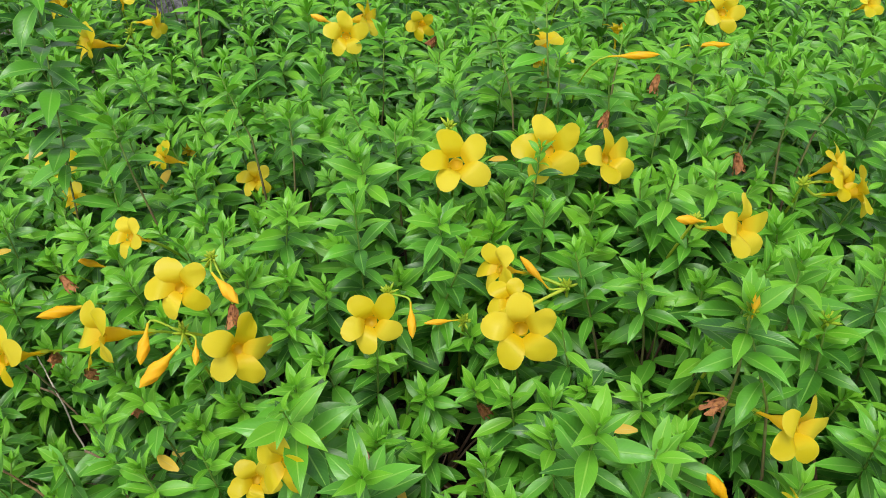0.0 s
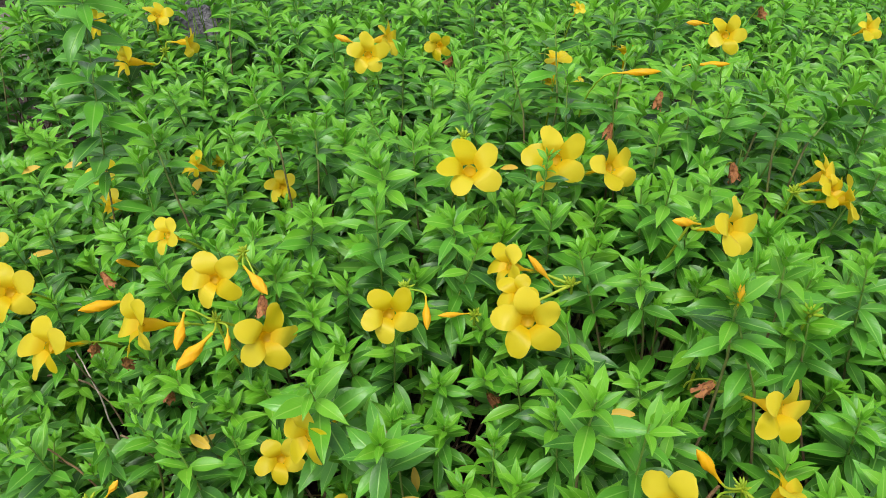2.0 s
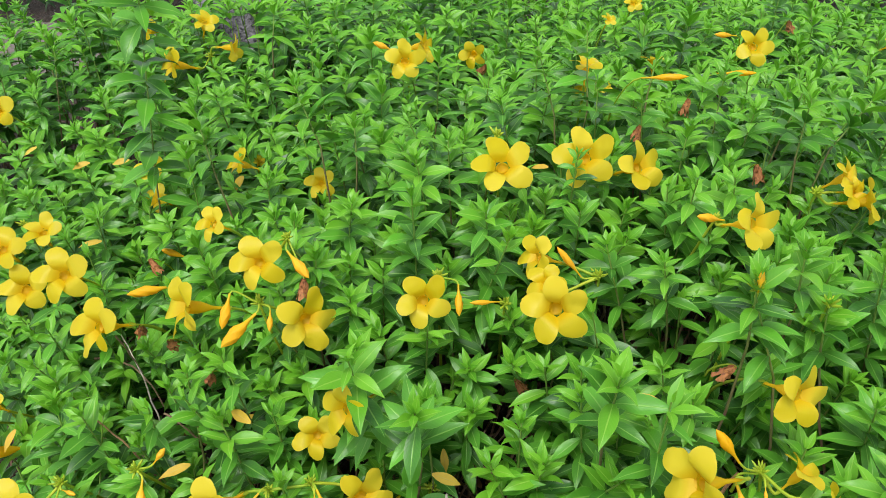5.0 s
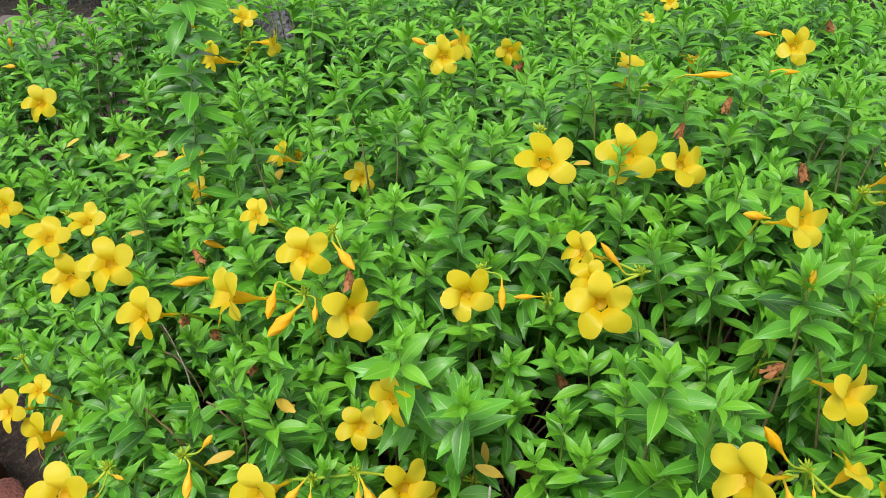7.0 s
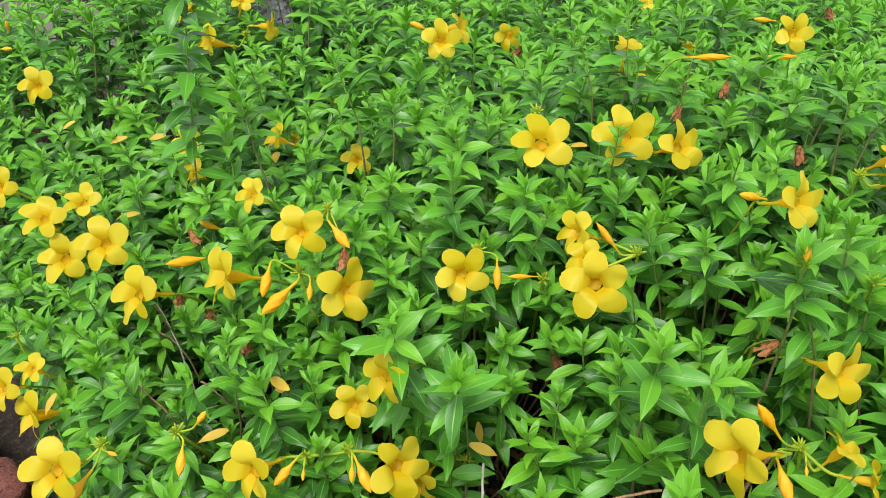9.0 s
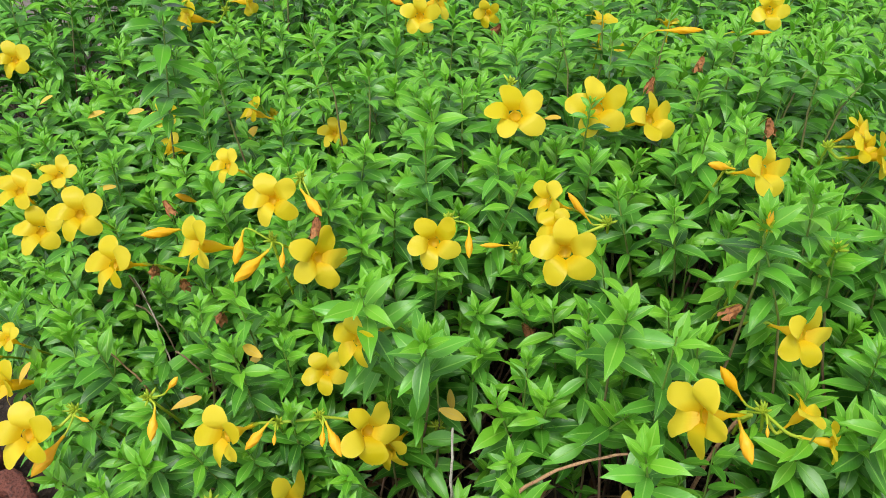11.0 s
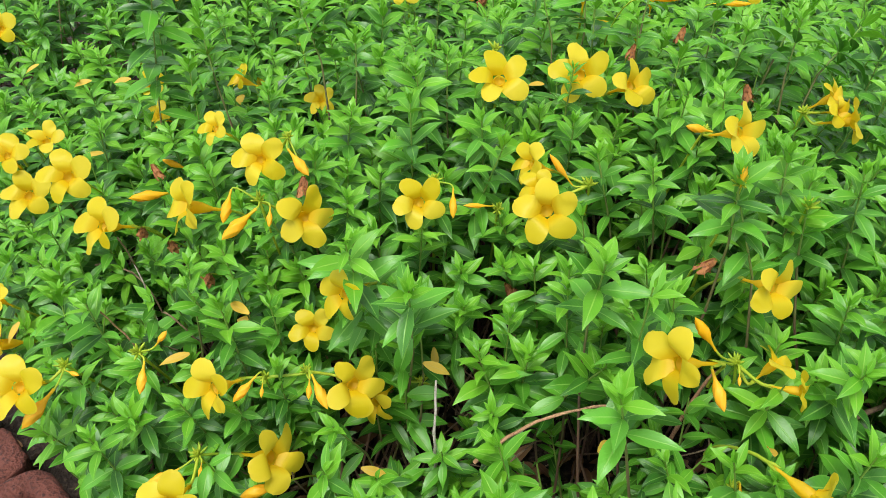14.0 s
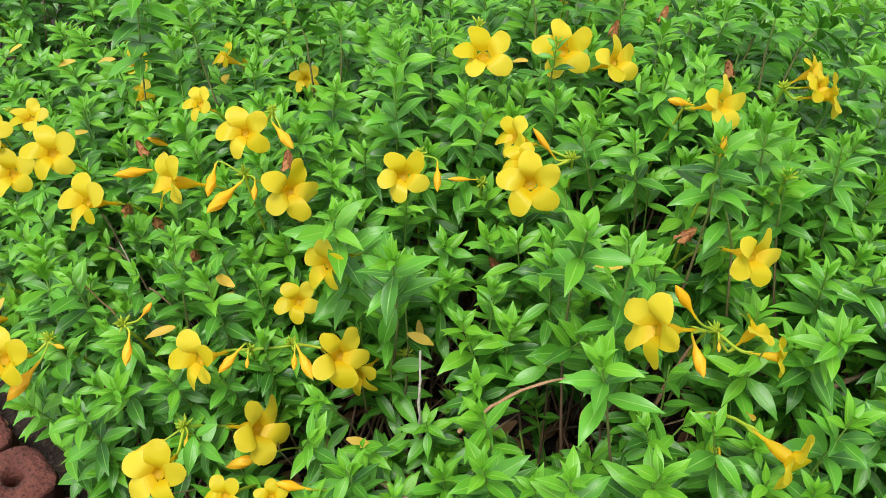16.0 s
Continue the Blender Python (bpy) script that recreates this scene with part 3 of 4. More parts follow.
inflorescence(-0.605, 0.583, 0.279)
inflorescence(-0.422, 0.424, 0.281)
inflorescence(0.357, 0.688, 0.496)
inflorescence(-0.516, 1.289, 0.433)

flower(0.014, 0.714, 0.509, (0.052, -0.589, 0.806), 101, 0.073)
flower(0.109, 0.734, 0.511, (0.075, -0.845, 0.529), 95, 0.074)
flower(0.175, 0.738, 0.5, (0.507, -0.667, 0.547), 99, 0.064)
flower(0.257, 0.57, 0.523, (0.549, -0.696, 0.462), 87, 0.057)
flower(-0.066, 0.564, 0.422, (0.125, -0.84, 0.528), 111, 0.06)
flower(0.068, 0.531, 0.44, (-0.066, -0.917, 0.393), 92, 0.071)
flower(0.058, 0.562, 0.451, (-0.456, -0.568, 0.685), 124, 0.045)
flower(0.048, 0.595, 0.462, (-0.797, -0.402, 0.45), 97, 0.05)
flower(-0.235, 0.559, 0.466, (-0.042, -0.875, 0.483), 103, 0.061)
flower(-0.183, 0.541, 0.408, (0.551, -0.735, 0.395), 72, 0.07)
flower(-0.343, 0.597, 0.378, (-0.78, -0.50, 0.35), 106, 0.073)
flower(-0.661, 0.775, 0.335, (0.052, -0.589, 0.806), 80, 0.068)
flower(-0.617, 0.807, 0.345, (0.125, -0.444, 0.887), 77, 0.056)
flower(-0.516, 0.666, 0.368, (0.07, -0.789, 0.611), 98, 0.074)
flower(-0.63, 0.748, 0.286, (0.065, -0.725, 0.685), 98, 0.073)
flower(-0.455, 0.604, 0.338, (-0.45, -0.76, 0.47), 90, 0.071)
flower(-0.725, 0.791, 0.368, (-0.029, -0.793, 0.608), 63, 0.057)
flower(-0.169, 0.471, 0.314, (0.075, -0.845, 0.529), 121, 0.051)
flower(-0.126, 0.412, 0.407, (-0.55, -0.75, 0.2), 157, 0.052, 0.2)
flower(0.268, 0.411, 0.447, (0.479, -0.799, 0.363), 65, 0.058)
flower(0.166, 0.335, 0.418, (-0.88, -0.40, 0.27), 54, 0.067)
flower(-0.253, 0.381, 0.303, (-0.412, -0.816, 0.406), 103, 0.063)
flower(-0.112, 0.406, 0.299, (0.513, -0.718, 0.471), 55, 0.066)
flower(-0.099, 0.421, 0.258, (-0.477, -0.877, 0.051), 254, 0.052)
flower(-0.188, 0.364, 0.232, (0.797, -0.412, 0.441), 54, 0.073)
flower(-0.267, 0.281, 0.251, (-0.014, -0.878, 0.478), 149, 0.068)
flower(-0.44, 0.364, 0.304, (-0.10, -0.80, 0.58), 22, 0.065)
flower(-0.573, 0.521, 0.212, (-0.623, -0.68, 0.388), 73, 0.064)
flower(-0.611, 0.535, 0.239, (-0.247, -0.77, 0.588), 62, 0.054)
flower(-0.575, 0.551, 0.261, (-0.273, -0.521, 0.809), 90, 0.042)
flower(-0.858, 1.145, 0.377, (0.075, -0.845, 0.529), 100, 0.067)
flower(-0.139, 1.114, 0.493, (0.077, -0.87, 0.486), 84, 0.065)
flower(-0.112, 1.186, 0.496, (0.931, -0.208, 0.299), 100, 0.059)
flower(-0.035, 1.25, 0.46, (-0.218, -0.976, -0.001), 109, 0.052)
flower(0.42, 1.181, 0.506, (0.075, -0.845, 0.529), 55, 0.064)
flower(-0.541, 1.357, 0.48, (0.302, -0.372, 0.878), 95, 0.056, 0.2)
flower(-0.463, 1.274, 0.456, (0.982, -0.182, 0.048), 95, 0.052)
flower(-0.509, 0.941, 0.326, (-0.379, -0.661, 0.647), 133, 0.049, 0.1)
flower(-0.521, 0.965, 0.366, (0.169, -0.592, 0.788), 104, 0.046, 0.1)
flower(-0.234, 0.862, 0.403, (-0.147, -0.783, 0.605), 93, 0.049, 0.1)
flower(-0.365, 0.913, 0.405, (-0.757, -0.429, 0.492), 96, 0.05, 0.1)
flower(-0.324, 0.68, 0.44, (-0.379, -0.661, 0.647), 110, 0.045, 0.1)
flower(-0.575, 1.248, 0.432, (-0.717, -0.609, 0.339), 94, 0.072, 0.2)
flower(-0.651, 1.338, 0.465, (-0.509, -0.795, 0.33), 92, 0.056, 0.2)
flower(0.126, 0.955, 0.549, (0, -0.001, 1), 95, 0.048, 0.2)
flower(0.273, 1.23, 0.464, (-0.008, 0.093, 0.996), 81, 0.046, 0.2)
flower(0.391, 0.695, 0.517, (0.596, -0.398, 0.697), 95, 0.046)
flower(0.411, 0.671, 0.498, (0.854, -0.401, 0.333), 79, 0.053)
flower(0.394, 0.675, 0.506, (0.395, -0.81, 0.432), 99, 0.038)
flower(0.698, 1.296, 0.481, (0.332, -0.725, 0.604), 91, 0.05)
flower(0.282, 0.258, 0.352, (0.695, -0.709, -0.117), 82, 0.057)
flower(0.278, 0.39, 0.383, (0.552, 0.073, 0.83), 88, 0.042)
flower(0.293, 0.356, 0.378, (0.917, -0.355, 0.184), 53, 0.038)
flower(-0.203, 0.274, 0.238, (-0.197, -0.75, 0.631), 114, 0.042)
flower(-0.159, 0.277, 0.239, (0.119, -0.671, 0.732), 84, 0.034)
flower(0.149, 1.193, 0.423, (0.051, -0.569, 0.821), 94, 0.029, 0.2)
flower(0.191, 1.199, 0.426, (0.302, -0.528, 0.794), 94, 0.033, 0.2)
flower(0.249, 1.184, 0.393, (-0.204, -0.573, 0.794), 94, 0.035, 0.2)
flower(0.288, 1.582, 0.467, (0.062, -0.692, 0.719), 94, 0.04, 0.2)
flower(0.195, 1.26, 0.523, (0.281, -0.437, 0.854), 95, 0.029, 0.2)
flower(-0.379, 1.065, 0.335, (0.224, -0.128, 0.966), 95, 0.032, 0.2)

bud(-0.029, 0.568, 0.418, (0.064, -0.716, -0.695), 0.027, 0.8)
bud(-0.192, 0.563, 0.46, (0.674, -0.541, -0.502), 0.03, 0.92)
bud(-0.27, 0.54, 0.413, (-0.105, -0.723, -0.682), 0.03, 0.92)
bud(-0.254, 0.518, 0.406, (-0.633, -0.627, -0.454), 0.038, 0.92)
bud(-0.223, 0.537, 0.407, (0.064, -0.716, -0.695), 0.018, 0.92)
bud(-0.426, 0.688, 0.333, (-0.926, -0.378, -0.014), 0.045, 0.75)
bud(-0.431, 0.791, 0.325, (-0.905, -0.111, 0.41), 0.03, 0.8)
bud(0.083, 0.604, 0.454, (-0.638, 0.132, 0.759), 0.035, 0.55)
bud(-0.005, 0.568, 0.42, (-0.948, -0.291, 0.129), 0.026, 0.55)
bud(0.209, 0.819, 0.579, (0.986, -0.137, 0.099), 0.043, 0.5)
bud(0.34, 0.974, 0.532, (0.986, -0.146, 0.085), 0.042, 0.5)
bud(0.368, 1.184, 0.522, (-0.948, -0.291, 0.129), 0.032, 0.7)
bud(-0.325, 0.391, 0.3, (0.034, -0.748, -0.663), 0.026, 0.92)
bud(-0.308, 0.417, 0.336, (0.582, 0.256, 0.772), 0.017, 0.92)
bud(-0.222, 0.386, 0.3, (-0.568, -0.656, -0.497), 0.026, 0.92)
bud(-0.203, 0.387, 0.3, (0.034, -0.748, -0.663), 0.011, 0.92)
bud(-0.145, 0.391, 0.298, (0.515, -0.655, -0.553), 0.03, 0.92)
bud(-0.157, 0.392, 0.301, (0.068, -0.746, -0.662), 0.016, 0.92)
bud(-0.432, 0.37, 0.266, (-0.498, -0.681, -0.538), 0.038, 0.92)
bud(-0.301, 0.338, 0.22, (-0.844, -0.483, -0.232), 0.027, 0.92)
bud(-0.261, 0.344, 0.227, (-0.016, -0.749, -0.662), 0.012, 0.92)
bud(-0.206, 0.344, 0.204, (-0.912, -0.397, -0.103), 0.034, 0.92)
bud(0.203, 0.384, 0.416, (-0.598, 0.214, 0.772), 0.03, 0.85)
bud(0.219, 0.351, 0.373, (0.268, -0.722, -0.638), 0.03, 0.92)
bud(-0.142, 0.284, 0.248, (-0.944, -0.115, 0.311), 0.026, 0.92)
bud(0.253, 0.315, 0.272, (0.034, -0.748, -0.663), 0.027, 0.92)
bud(-0.405, 0.408, 0.286, (0.958, -0.285, -0.037), 0.013, 0.92)
bud(-0.186, 1.187, 0.493, (-0.905, -0.111, 0.41), 0.028, 0.92)
bud(0.221, 0.607, 0.507, (-0.945, -0.219, 0.243), 0.025, 0.92)
bud(0.224, 0.448, 0.540, (0.108, 0.313, 0.944), 0.016, 0.92)
bud(-1.012, 1.321, 0.379, (0.985, -0.119, 0.128), 0.024, 0.92)
bud(-1.092, 1.462, 0.38, (-0.194, 0.284, 0.939), 0.024, 0.92)
bud(0.236, 0.359, 0.383, (-0.016, -0.749, -0.662), 0.009, 0.92)

wilted_flower(-0.416, 0.637, 0.306)
wilted_flower(-0.375, 0.616, 0.302)
wilted_flower(0.212, 0.426, 0.452)
wilted_flower(-0.011, 1.229, 0.437)
wilted_flower(0.173, 0.77, 0.525)
wilted_flower(0.3, 0.725, 0.5)
wilted_flower(0.034, 0.548, 0.321)
wilted_flower(-0.188, 0.558, 0.437)
wilted_flower(0.505, 1.293, 0.504)
wilted_flower(-0.324, 0.6, 0.268)
wilted_flower(0.269, 0.944, 0.493)
wilted_flower(-0.421, 0.705, 0.358)

yellow_leaf(-0.236, 0.473, 0.327)
yellow_leaf(-0.303, 0.46, 0.277)
yellow_leaf(-0.375, 0.963, 0.358)
yellow_leaf(-0.775, 1.1, 0.332)
yellow_leaf(-0.598, 1.063, 0.331)
yellow_leaf(0.123, 0.343, 0.297)
yellow_leaf(-0.047, 0.419, 0.324)
yellow_leaf(0.265, 0.314, 0.34)
yellow_leaf(-0.105, 0.375, 0.214)
yellow_leaf(-0.538, 0.531, 0.243)
yellow_leaf(-0.558, 0.847, 0.305)
yellow_leaf(0.07, 0.767, 0.481)
yellow_leaf(-0.663, 1.055, 0.327)
yellow_leaf(0.163, 0.462, 0.391)
yellow_leaf(-0.958, 1.55, 0.335)
yellow_leaf(-0.289, 0.575, 0.231, (1, 0.1, -0.05), 0.034)
# a spent yellow flower tube, built with the leaf blade
yellow_leaf(-0.041, 0.497, 0.278, (0.15, -0.5, -1), 0.030)

# bare twigs showing between the leaves at the front of the bed
def twig(a, b, c, d, thick, shown=True, mat=TWIG, label="bare brown woody twig"):
    v, f, u = tube([p + 0.002 * noise.noise_vector(p * 60) for p in bezier(a, b, c, d, 14)], [thick * (1.25 - 0.5 * i / 13 + 0.18 * (i % 3 == 0)) for i in range(14)], 7)
    bush = bush_at(a[0], a[1])
    OPEN.extend((Vector(p), 0.007) for p in bezier(a, b, c, d, 14)[4:] if shown)
    part("twig", mesh_of("twig", [p - bush["at"] for p in v], f, u), mat, bush["root"], label)


twig((-0.528, 0.634, 0.14), (-0.483, 0.605, 0.16), (-0.429, 0.566, 0.18), (-0.393, 0.543, 0.19), 0.0008, False)
twig((-0.441, 0.589, 0.17), (-0.41, 0.581, 0.18), (-0.389, 0.575, 0.18), (-0.375, 0.58, 0.17), 0.0008, False)
twig((-0.378, 0.57, 0.24), (-0.357, 0.571, 0.22), (-0.346, 0.573, 0.2), (-0.34, 0.594, 0.16), 0.0010)
twig((-0.03, 0.421, 0.17), (-0.032, 0.389, 0.24), (-0.032, 0.397, 0.28), (-0.032, 0.399, 0.32), 0.0014, True, PALE_TWIG, "pale weathered dead twig standing upright")
twig((0.011, 0.37, 0.24), (0.042, 0.379, 0.28), (0.079, 0.387, 0.3), (0.134, 0.393, 0.31), 0.0016, True, RED_TWIG, "reddish-brown bare twig")
twig((0.219, 0.454, 0.12), (0.224, 0.457, 0.22), (0.231, 0.452, 0.26), (0.25, 0.452, 0.31), 0.0022, True, RED_TWIG, "reddish-brown bare twig")
twig((0.411, 0.462, 0.25), (0.425, 0.451, 0.27), (0.448, 0.46, 0.28), (0.464, 0.458, 0.3), 0.0025)
twig((0.144, 0.802, 0.2), (0.158, 0.71, 0.3), (0.142, 0.672, 0.36), (0.118, 0.617, 0.42), 0.0018)
twig((-0.534, 0.71, 0.2), (-0.477, 0.697, 0.22), (-0.453, 0.687, 0.2), (-0.433, 0.676, 0.15), 0.0012)
twig((-0.45, 0.638, 0.3), (-0.448, 0.648, 0.27), (-0.454, 0.668, 0.24), (-0.457, 0.687, 0.2), 0.0010)
twig((-0.052, 0.412, 0.392), (-0.057, 0.415, 0.408), (-0.064, 0.420, 0.42), (-0.071, 0.433, 0.428), 0.0014, False, RED_TWIG, "knobbly pale broken twig end")
twig((-0.33, 0.53, 0.02), (-0.36, 0.51, 0.20), (-0.403, 0.505, 0.268), (-0.42, 0.50, 0.299), 0.0011, True, RED_TWIG, "reddish-brown broken twig with pale buds")
twig((-0.41, 0.63, 0.05), (-0.43, 0.645, 0.21), (-0.45, 0.67, 0.236), (-0.499, 0.73, 0.228), 0.0010, True, PALE_TWIG, "thin pale dead twig")
for _ in range(70):
    bush = rng.choice(BUSHES[1:4] + BUSHES[6:9])
    a = bush["at"] + Vector((rng.uniform(-0.1, 0.1), rng.uniform(-0.1, 0.1), 0.01))
    d = a + Vector((rng.uniform(-0.2, 0.2), rng.uniform(-0.22, 0.08), rng.uniform(0.12, 0.26)))
    twig(a, a.lerp(d, 0.3) + Vector((0, 0, 0.05)), a.lerp(d, 0.7) + 0.03 * random_way(), d, rng.uniform(0.0008, 0.0018), False)

# gaps in the front of the hedge and over bricks, cleared along the camera's sight
for x, y, z, r in ((-0.076, 0.428, 0.22, 0.024), (0.095, 0.416, 0.22, 0.03), (0.122, 0.383, 0.22, 0.022), (-0.06, 0.392, 0.2, 0.014), (0.279, 0.794, 0.25, 0.018), (0.157, 0.728, 0.3, 0.012), (0.236, 0.401, 0.22, 0.02), (0.015, 0.548, 0.25, 0.012), (-0.472, 0.685, 0.22, 0.02), (-0.596, 0.71, 0.25, 0.012), (-0.13, 0.676, 0.25, 0.018), (-0.042, 0.632, 0.25, 0.018), (0.072, 0.613, 0.28, 0.018), (-0.534, 0.859, 0.25, 0.022), (-0.608, 0.877, 0.25, 0.016), (-0.267, 0.678, 0.25, 0.014), (0.071, 0.566, 0.25, 0.02), (0.157, 0.519, 0.28, 0.016), (-0.492, 0.408, 0.09, 0.035), (-0.45, 0.305, 0.085, 0.035), (-0.51, 0.345, 0.085, 0.028), (-0.40, 0.262, 0.085, 0.028), (-0.463, 0.415, 0.1, 0.022), (-0.466, 0.4, 0.1, 0.03), (-0.524, 0.672, 0.22, 0.02), (0.217, 0.665, 0.3, 0.016), (-0.064, 0.679, 0.25, 0.02), (0.069, 0.642, 0.25, 0.018), (-0.665, 0.704, 0.25, 0.02), (-0.603, 0.678, 0.25, 0.016), (-0.693, 0.738, 0.3, 0.014)):
    OPEN.append((Vector((x, y, z)), 0.62 * r))
for x, y, z, r in ((-0.085, 0.425, 0.20, 0.030), (0.09, 0.42, 0.18, 0.030), (0.232, 0.68, 0.30, 0.022), (0.106, 0.441, 0.15, 0.020)):
    OPEN.append((Vector((x, y, z)), r))
# keeps part of the stone free of leaves in the camera's view
OPEN.append((Vector((-0.575, 1.70, 0.36)), 0.036))

# dry leaves on the soil
items = []
for _ in range(500):
    x = rng.uniform(-0.62, 0.6)
    y = rng.uniform(0.10, 0.75)
    along = Vector((rng.uniform(-1, 1), rng.uniform(-1, 1), rng.uniform(-0.15, 0.25)))
    items.append((leaf_pose((x, y, rng.uniform(0.012, 0.026)), along, Vector((rng.gauss(0, 0.3), rng.gauss(0, 0.3), 1)), rng.uniform(0.025, 0.05)), rng.choice(NEAR_BLADES), 0))
tagged(join_blades("leaf_litter", None, items, "curled dry brown leaves lying on the dark soil", [LITTER]), category="leaf litter")

# -- leafy shoots
TIPS = []
KINDS = [LEAF, YOUNG]


def grow(x, y, z, size, straight=False, length=0.0, force=False, spread=1.0, axis=None, lift=0.0):
    """A shoot that ends at the place: whorls of leaves along its upper part, a stem down to the foot of its bush."""
    bush = bush_at(x, y)
    tip = Vector((x, y, z))
    e = 0.05
    slope = Vector(((canopy(x - e, y) - canopy(x + e, y)) / (2 * e), (canopy(x, y - e) - canopy(x, y + e)) / (2 * e), 0))
    lean = slope * 0.35 + Vector((rng.gauss(0, 0.16), rng.gauss(-0.10, 0.16), 0))
    if straight:
        lean *= 0.25
    up = (Vector((0, 0, 1)) + lean).normalized()
    if axis is not None:
        up = Vector(axis).normalized()
    leafy = (length or rng.uniform(0.12, 0.19)) * size
    low = tip - up * leafy
    # left out where it would cross a blossom in the camera's view
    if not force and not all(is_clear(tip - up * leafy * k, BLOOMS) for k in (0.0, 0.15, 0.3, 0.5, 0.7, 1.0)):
        return
    foot = Vector((bush["at"].x + rng.uniform(-0.08, 0.08), bush["at"].y + rng.uniform(-0.08, 0.08), 0.0))
    if low.z > 0.02:
        foot = foot.lerp(Vector((low.x, low.y, 0)), 0.35)
        pts = bezier(foot, foot + Vector((0, 0, 0.05)), low - up * min(0.10, low.z * 0.6), low, 6)[:-1]
    else:
        pts = []
    pts += [low + up * leafy * t for t in (0, 0.35, 0.7, 1.0)]
    radii = [0.0021 - 0.0013 * i / (len(pts) - 1) for i in range(len(pts))]
    lift += 6 if straight else -7 if y > 0.85 else 0
    light = Vector((0.0, -0.42, 0.30)) if force else Vector((0.0, -0.20, 0.22))  # tilts blades to the camera's side so that they look broader and brighter
    leaves = []
    s, turn, k = 0.0, rng.uniform(0, 6.28), 0
    side = up.cross(Vector((0, 1, 0))).normalized()
    other = up.cross(side)
    gap = rng.uniform(0.019, 0.027) * size * spread
    while s < leafy:
        top = s / leafy
        age = 1 - math.exp(-s / (0.018 * size))
        count = rng.choice((3, 4, 4, 4, 5))
        for c in range(count):
            a = turn + 2 * math.pi * c / count + rng.gauss(0, 0.16)
            radial = side * math.cos(a) + other * math.sin(a)
            rise = radians(64 - 46 * age - 20 * top + lift + rng.gauss(0, 13))
            along = radial * math.cos(rise) + up * math.sin(rise)
            face = up * math.cos(rise) - radial * math.sin(rise) + light + 0.22 * random_way()
            long = size * (0.018 + 0.029 * age) * rng.uniform(0.80, 1.14)
            place = tip - up * s + radial * 0.0015
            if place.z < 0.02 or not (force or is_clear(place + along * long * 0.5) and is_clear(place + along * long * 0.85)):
                continue
            young = s < 0.026 * size or (s < 0.045 * size and rng.random() < 0.45)
            leaves.append((leaf_pose(place, along, face, long), rng.randrange(14), 1 if young else 0))
        s += gap * (0.45 + 0.55 * age)
        turn += math.pi / 4 + rng.gauss(0, 0.1)
    bush["shoots"].append((tip, pts, radii, leaves))
    TIPS.append((x, y))


def tip(x, y, z, size):
    grow(x, y, z, 0.9 * size)


def tall(x, y, z, foot_x, foot_y, foot_z, size, leafy=0.75, spread=1.1):
    """A shoot that stands out over the others, its lower stem in view."""
    a, b = Vector((x, y, z)), Vector((foot_x, foot_y, foot_z))
    grow(x, y, z, size, length=(a - b).length * leafy / size, spread=spread, force=True, axis=a - b, lift=2.0)
    OPEN.extend((b.lerp(a, t / 12), 0.006) for t in range(1, 7))


# tall upright shoots that stand over the others
tall(-0.458, 0.920, 0.700, -0.483, 0.900, 0.378, 1.25, 1.0, 0.8)
tall(0.057, 0.925, 0.580, 0.093, 0.894, 0.463, 1.05)
tall(0.117, 0.903, 0.609, 0.126, 0.867, 0.480, 1)
tall(-0.258, 0.868, 0.540, -0.214, 0.840, 0.438, 1.1)
tall(-0.085, 1.120, 0.500, -0.089, 1.090, 0.362, 1)
tall(0.284, 0.855, 0.575, 0.275, 0.830, 0.438, 1)
tall(0.371, 0.818, 0.575, 0.342, 0.800, 0.484, 1)
tall(0.442, 0.790, 0.575, 0.378, 0.760, 0.491, 1)
tall(0.222, 0.448, 0.540, 0.233, 0.460, 0.437, 1.1)
tall(0.303, 0.485, 0.492, 0.314, 0.490, 0.408, 0.95)
tall(-0.380, 0.828, 0.520, -0.351, 0.800, 0.412, 1.1)
tall(-0.052, 0.776, 0.510, -0.047, 0.755, 0.398, 1)
tall(0.109, 0.387, 0.480, 0.104, 0.410, 0.369, 1.1)
tall(0.123, 0.610, 0.470, 0.154, 0.600, 0.363, 0.85)
tall(0.115, 0.274, 0.435, 0.136, 0.290, 0.345, 1.05)
tall(0.284, 0.514, 0.530, 0.290, 0.512, 0.440, 1)
tall(0.342, 0.725, 0.592, 0.338, 0.720, 0.500, 1)
tall(-0.377, 1.252, 0.533, -0.384, 1.226, 0.454, 1.05)
tall(-0.864, 1.364, 0.448, -0.85, 1.336, 0.364, 1)
tall(-0.887, 1.509, 0.426, -0.882, 1.472, 0.328, 1)
tall(-0.918, 1.703, 0.392, -0.916, 1.662, 0.289, 1)
tall(-0.794, 1.264, 0.446, -0.796, 1.245, 0.377, 0.9)
tall(-1.11, 1.613, 0.412, -1.074, 1.57, 0.301, 0.9)
tall(-1.044, 1.612, 0.409, -0.981, 1.568, 0.292, 0.9)
tall(0.198, 0.852, 0.59, 0.188, 0.837, 0.53, 0.9)
tall(-0.177, 0.84, 0.504, -0.173, 0.822, 0.436, 0.85)
grow(-0.900, 1.250, 0.520, 1.1, straight=True)

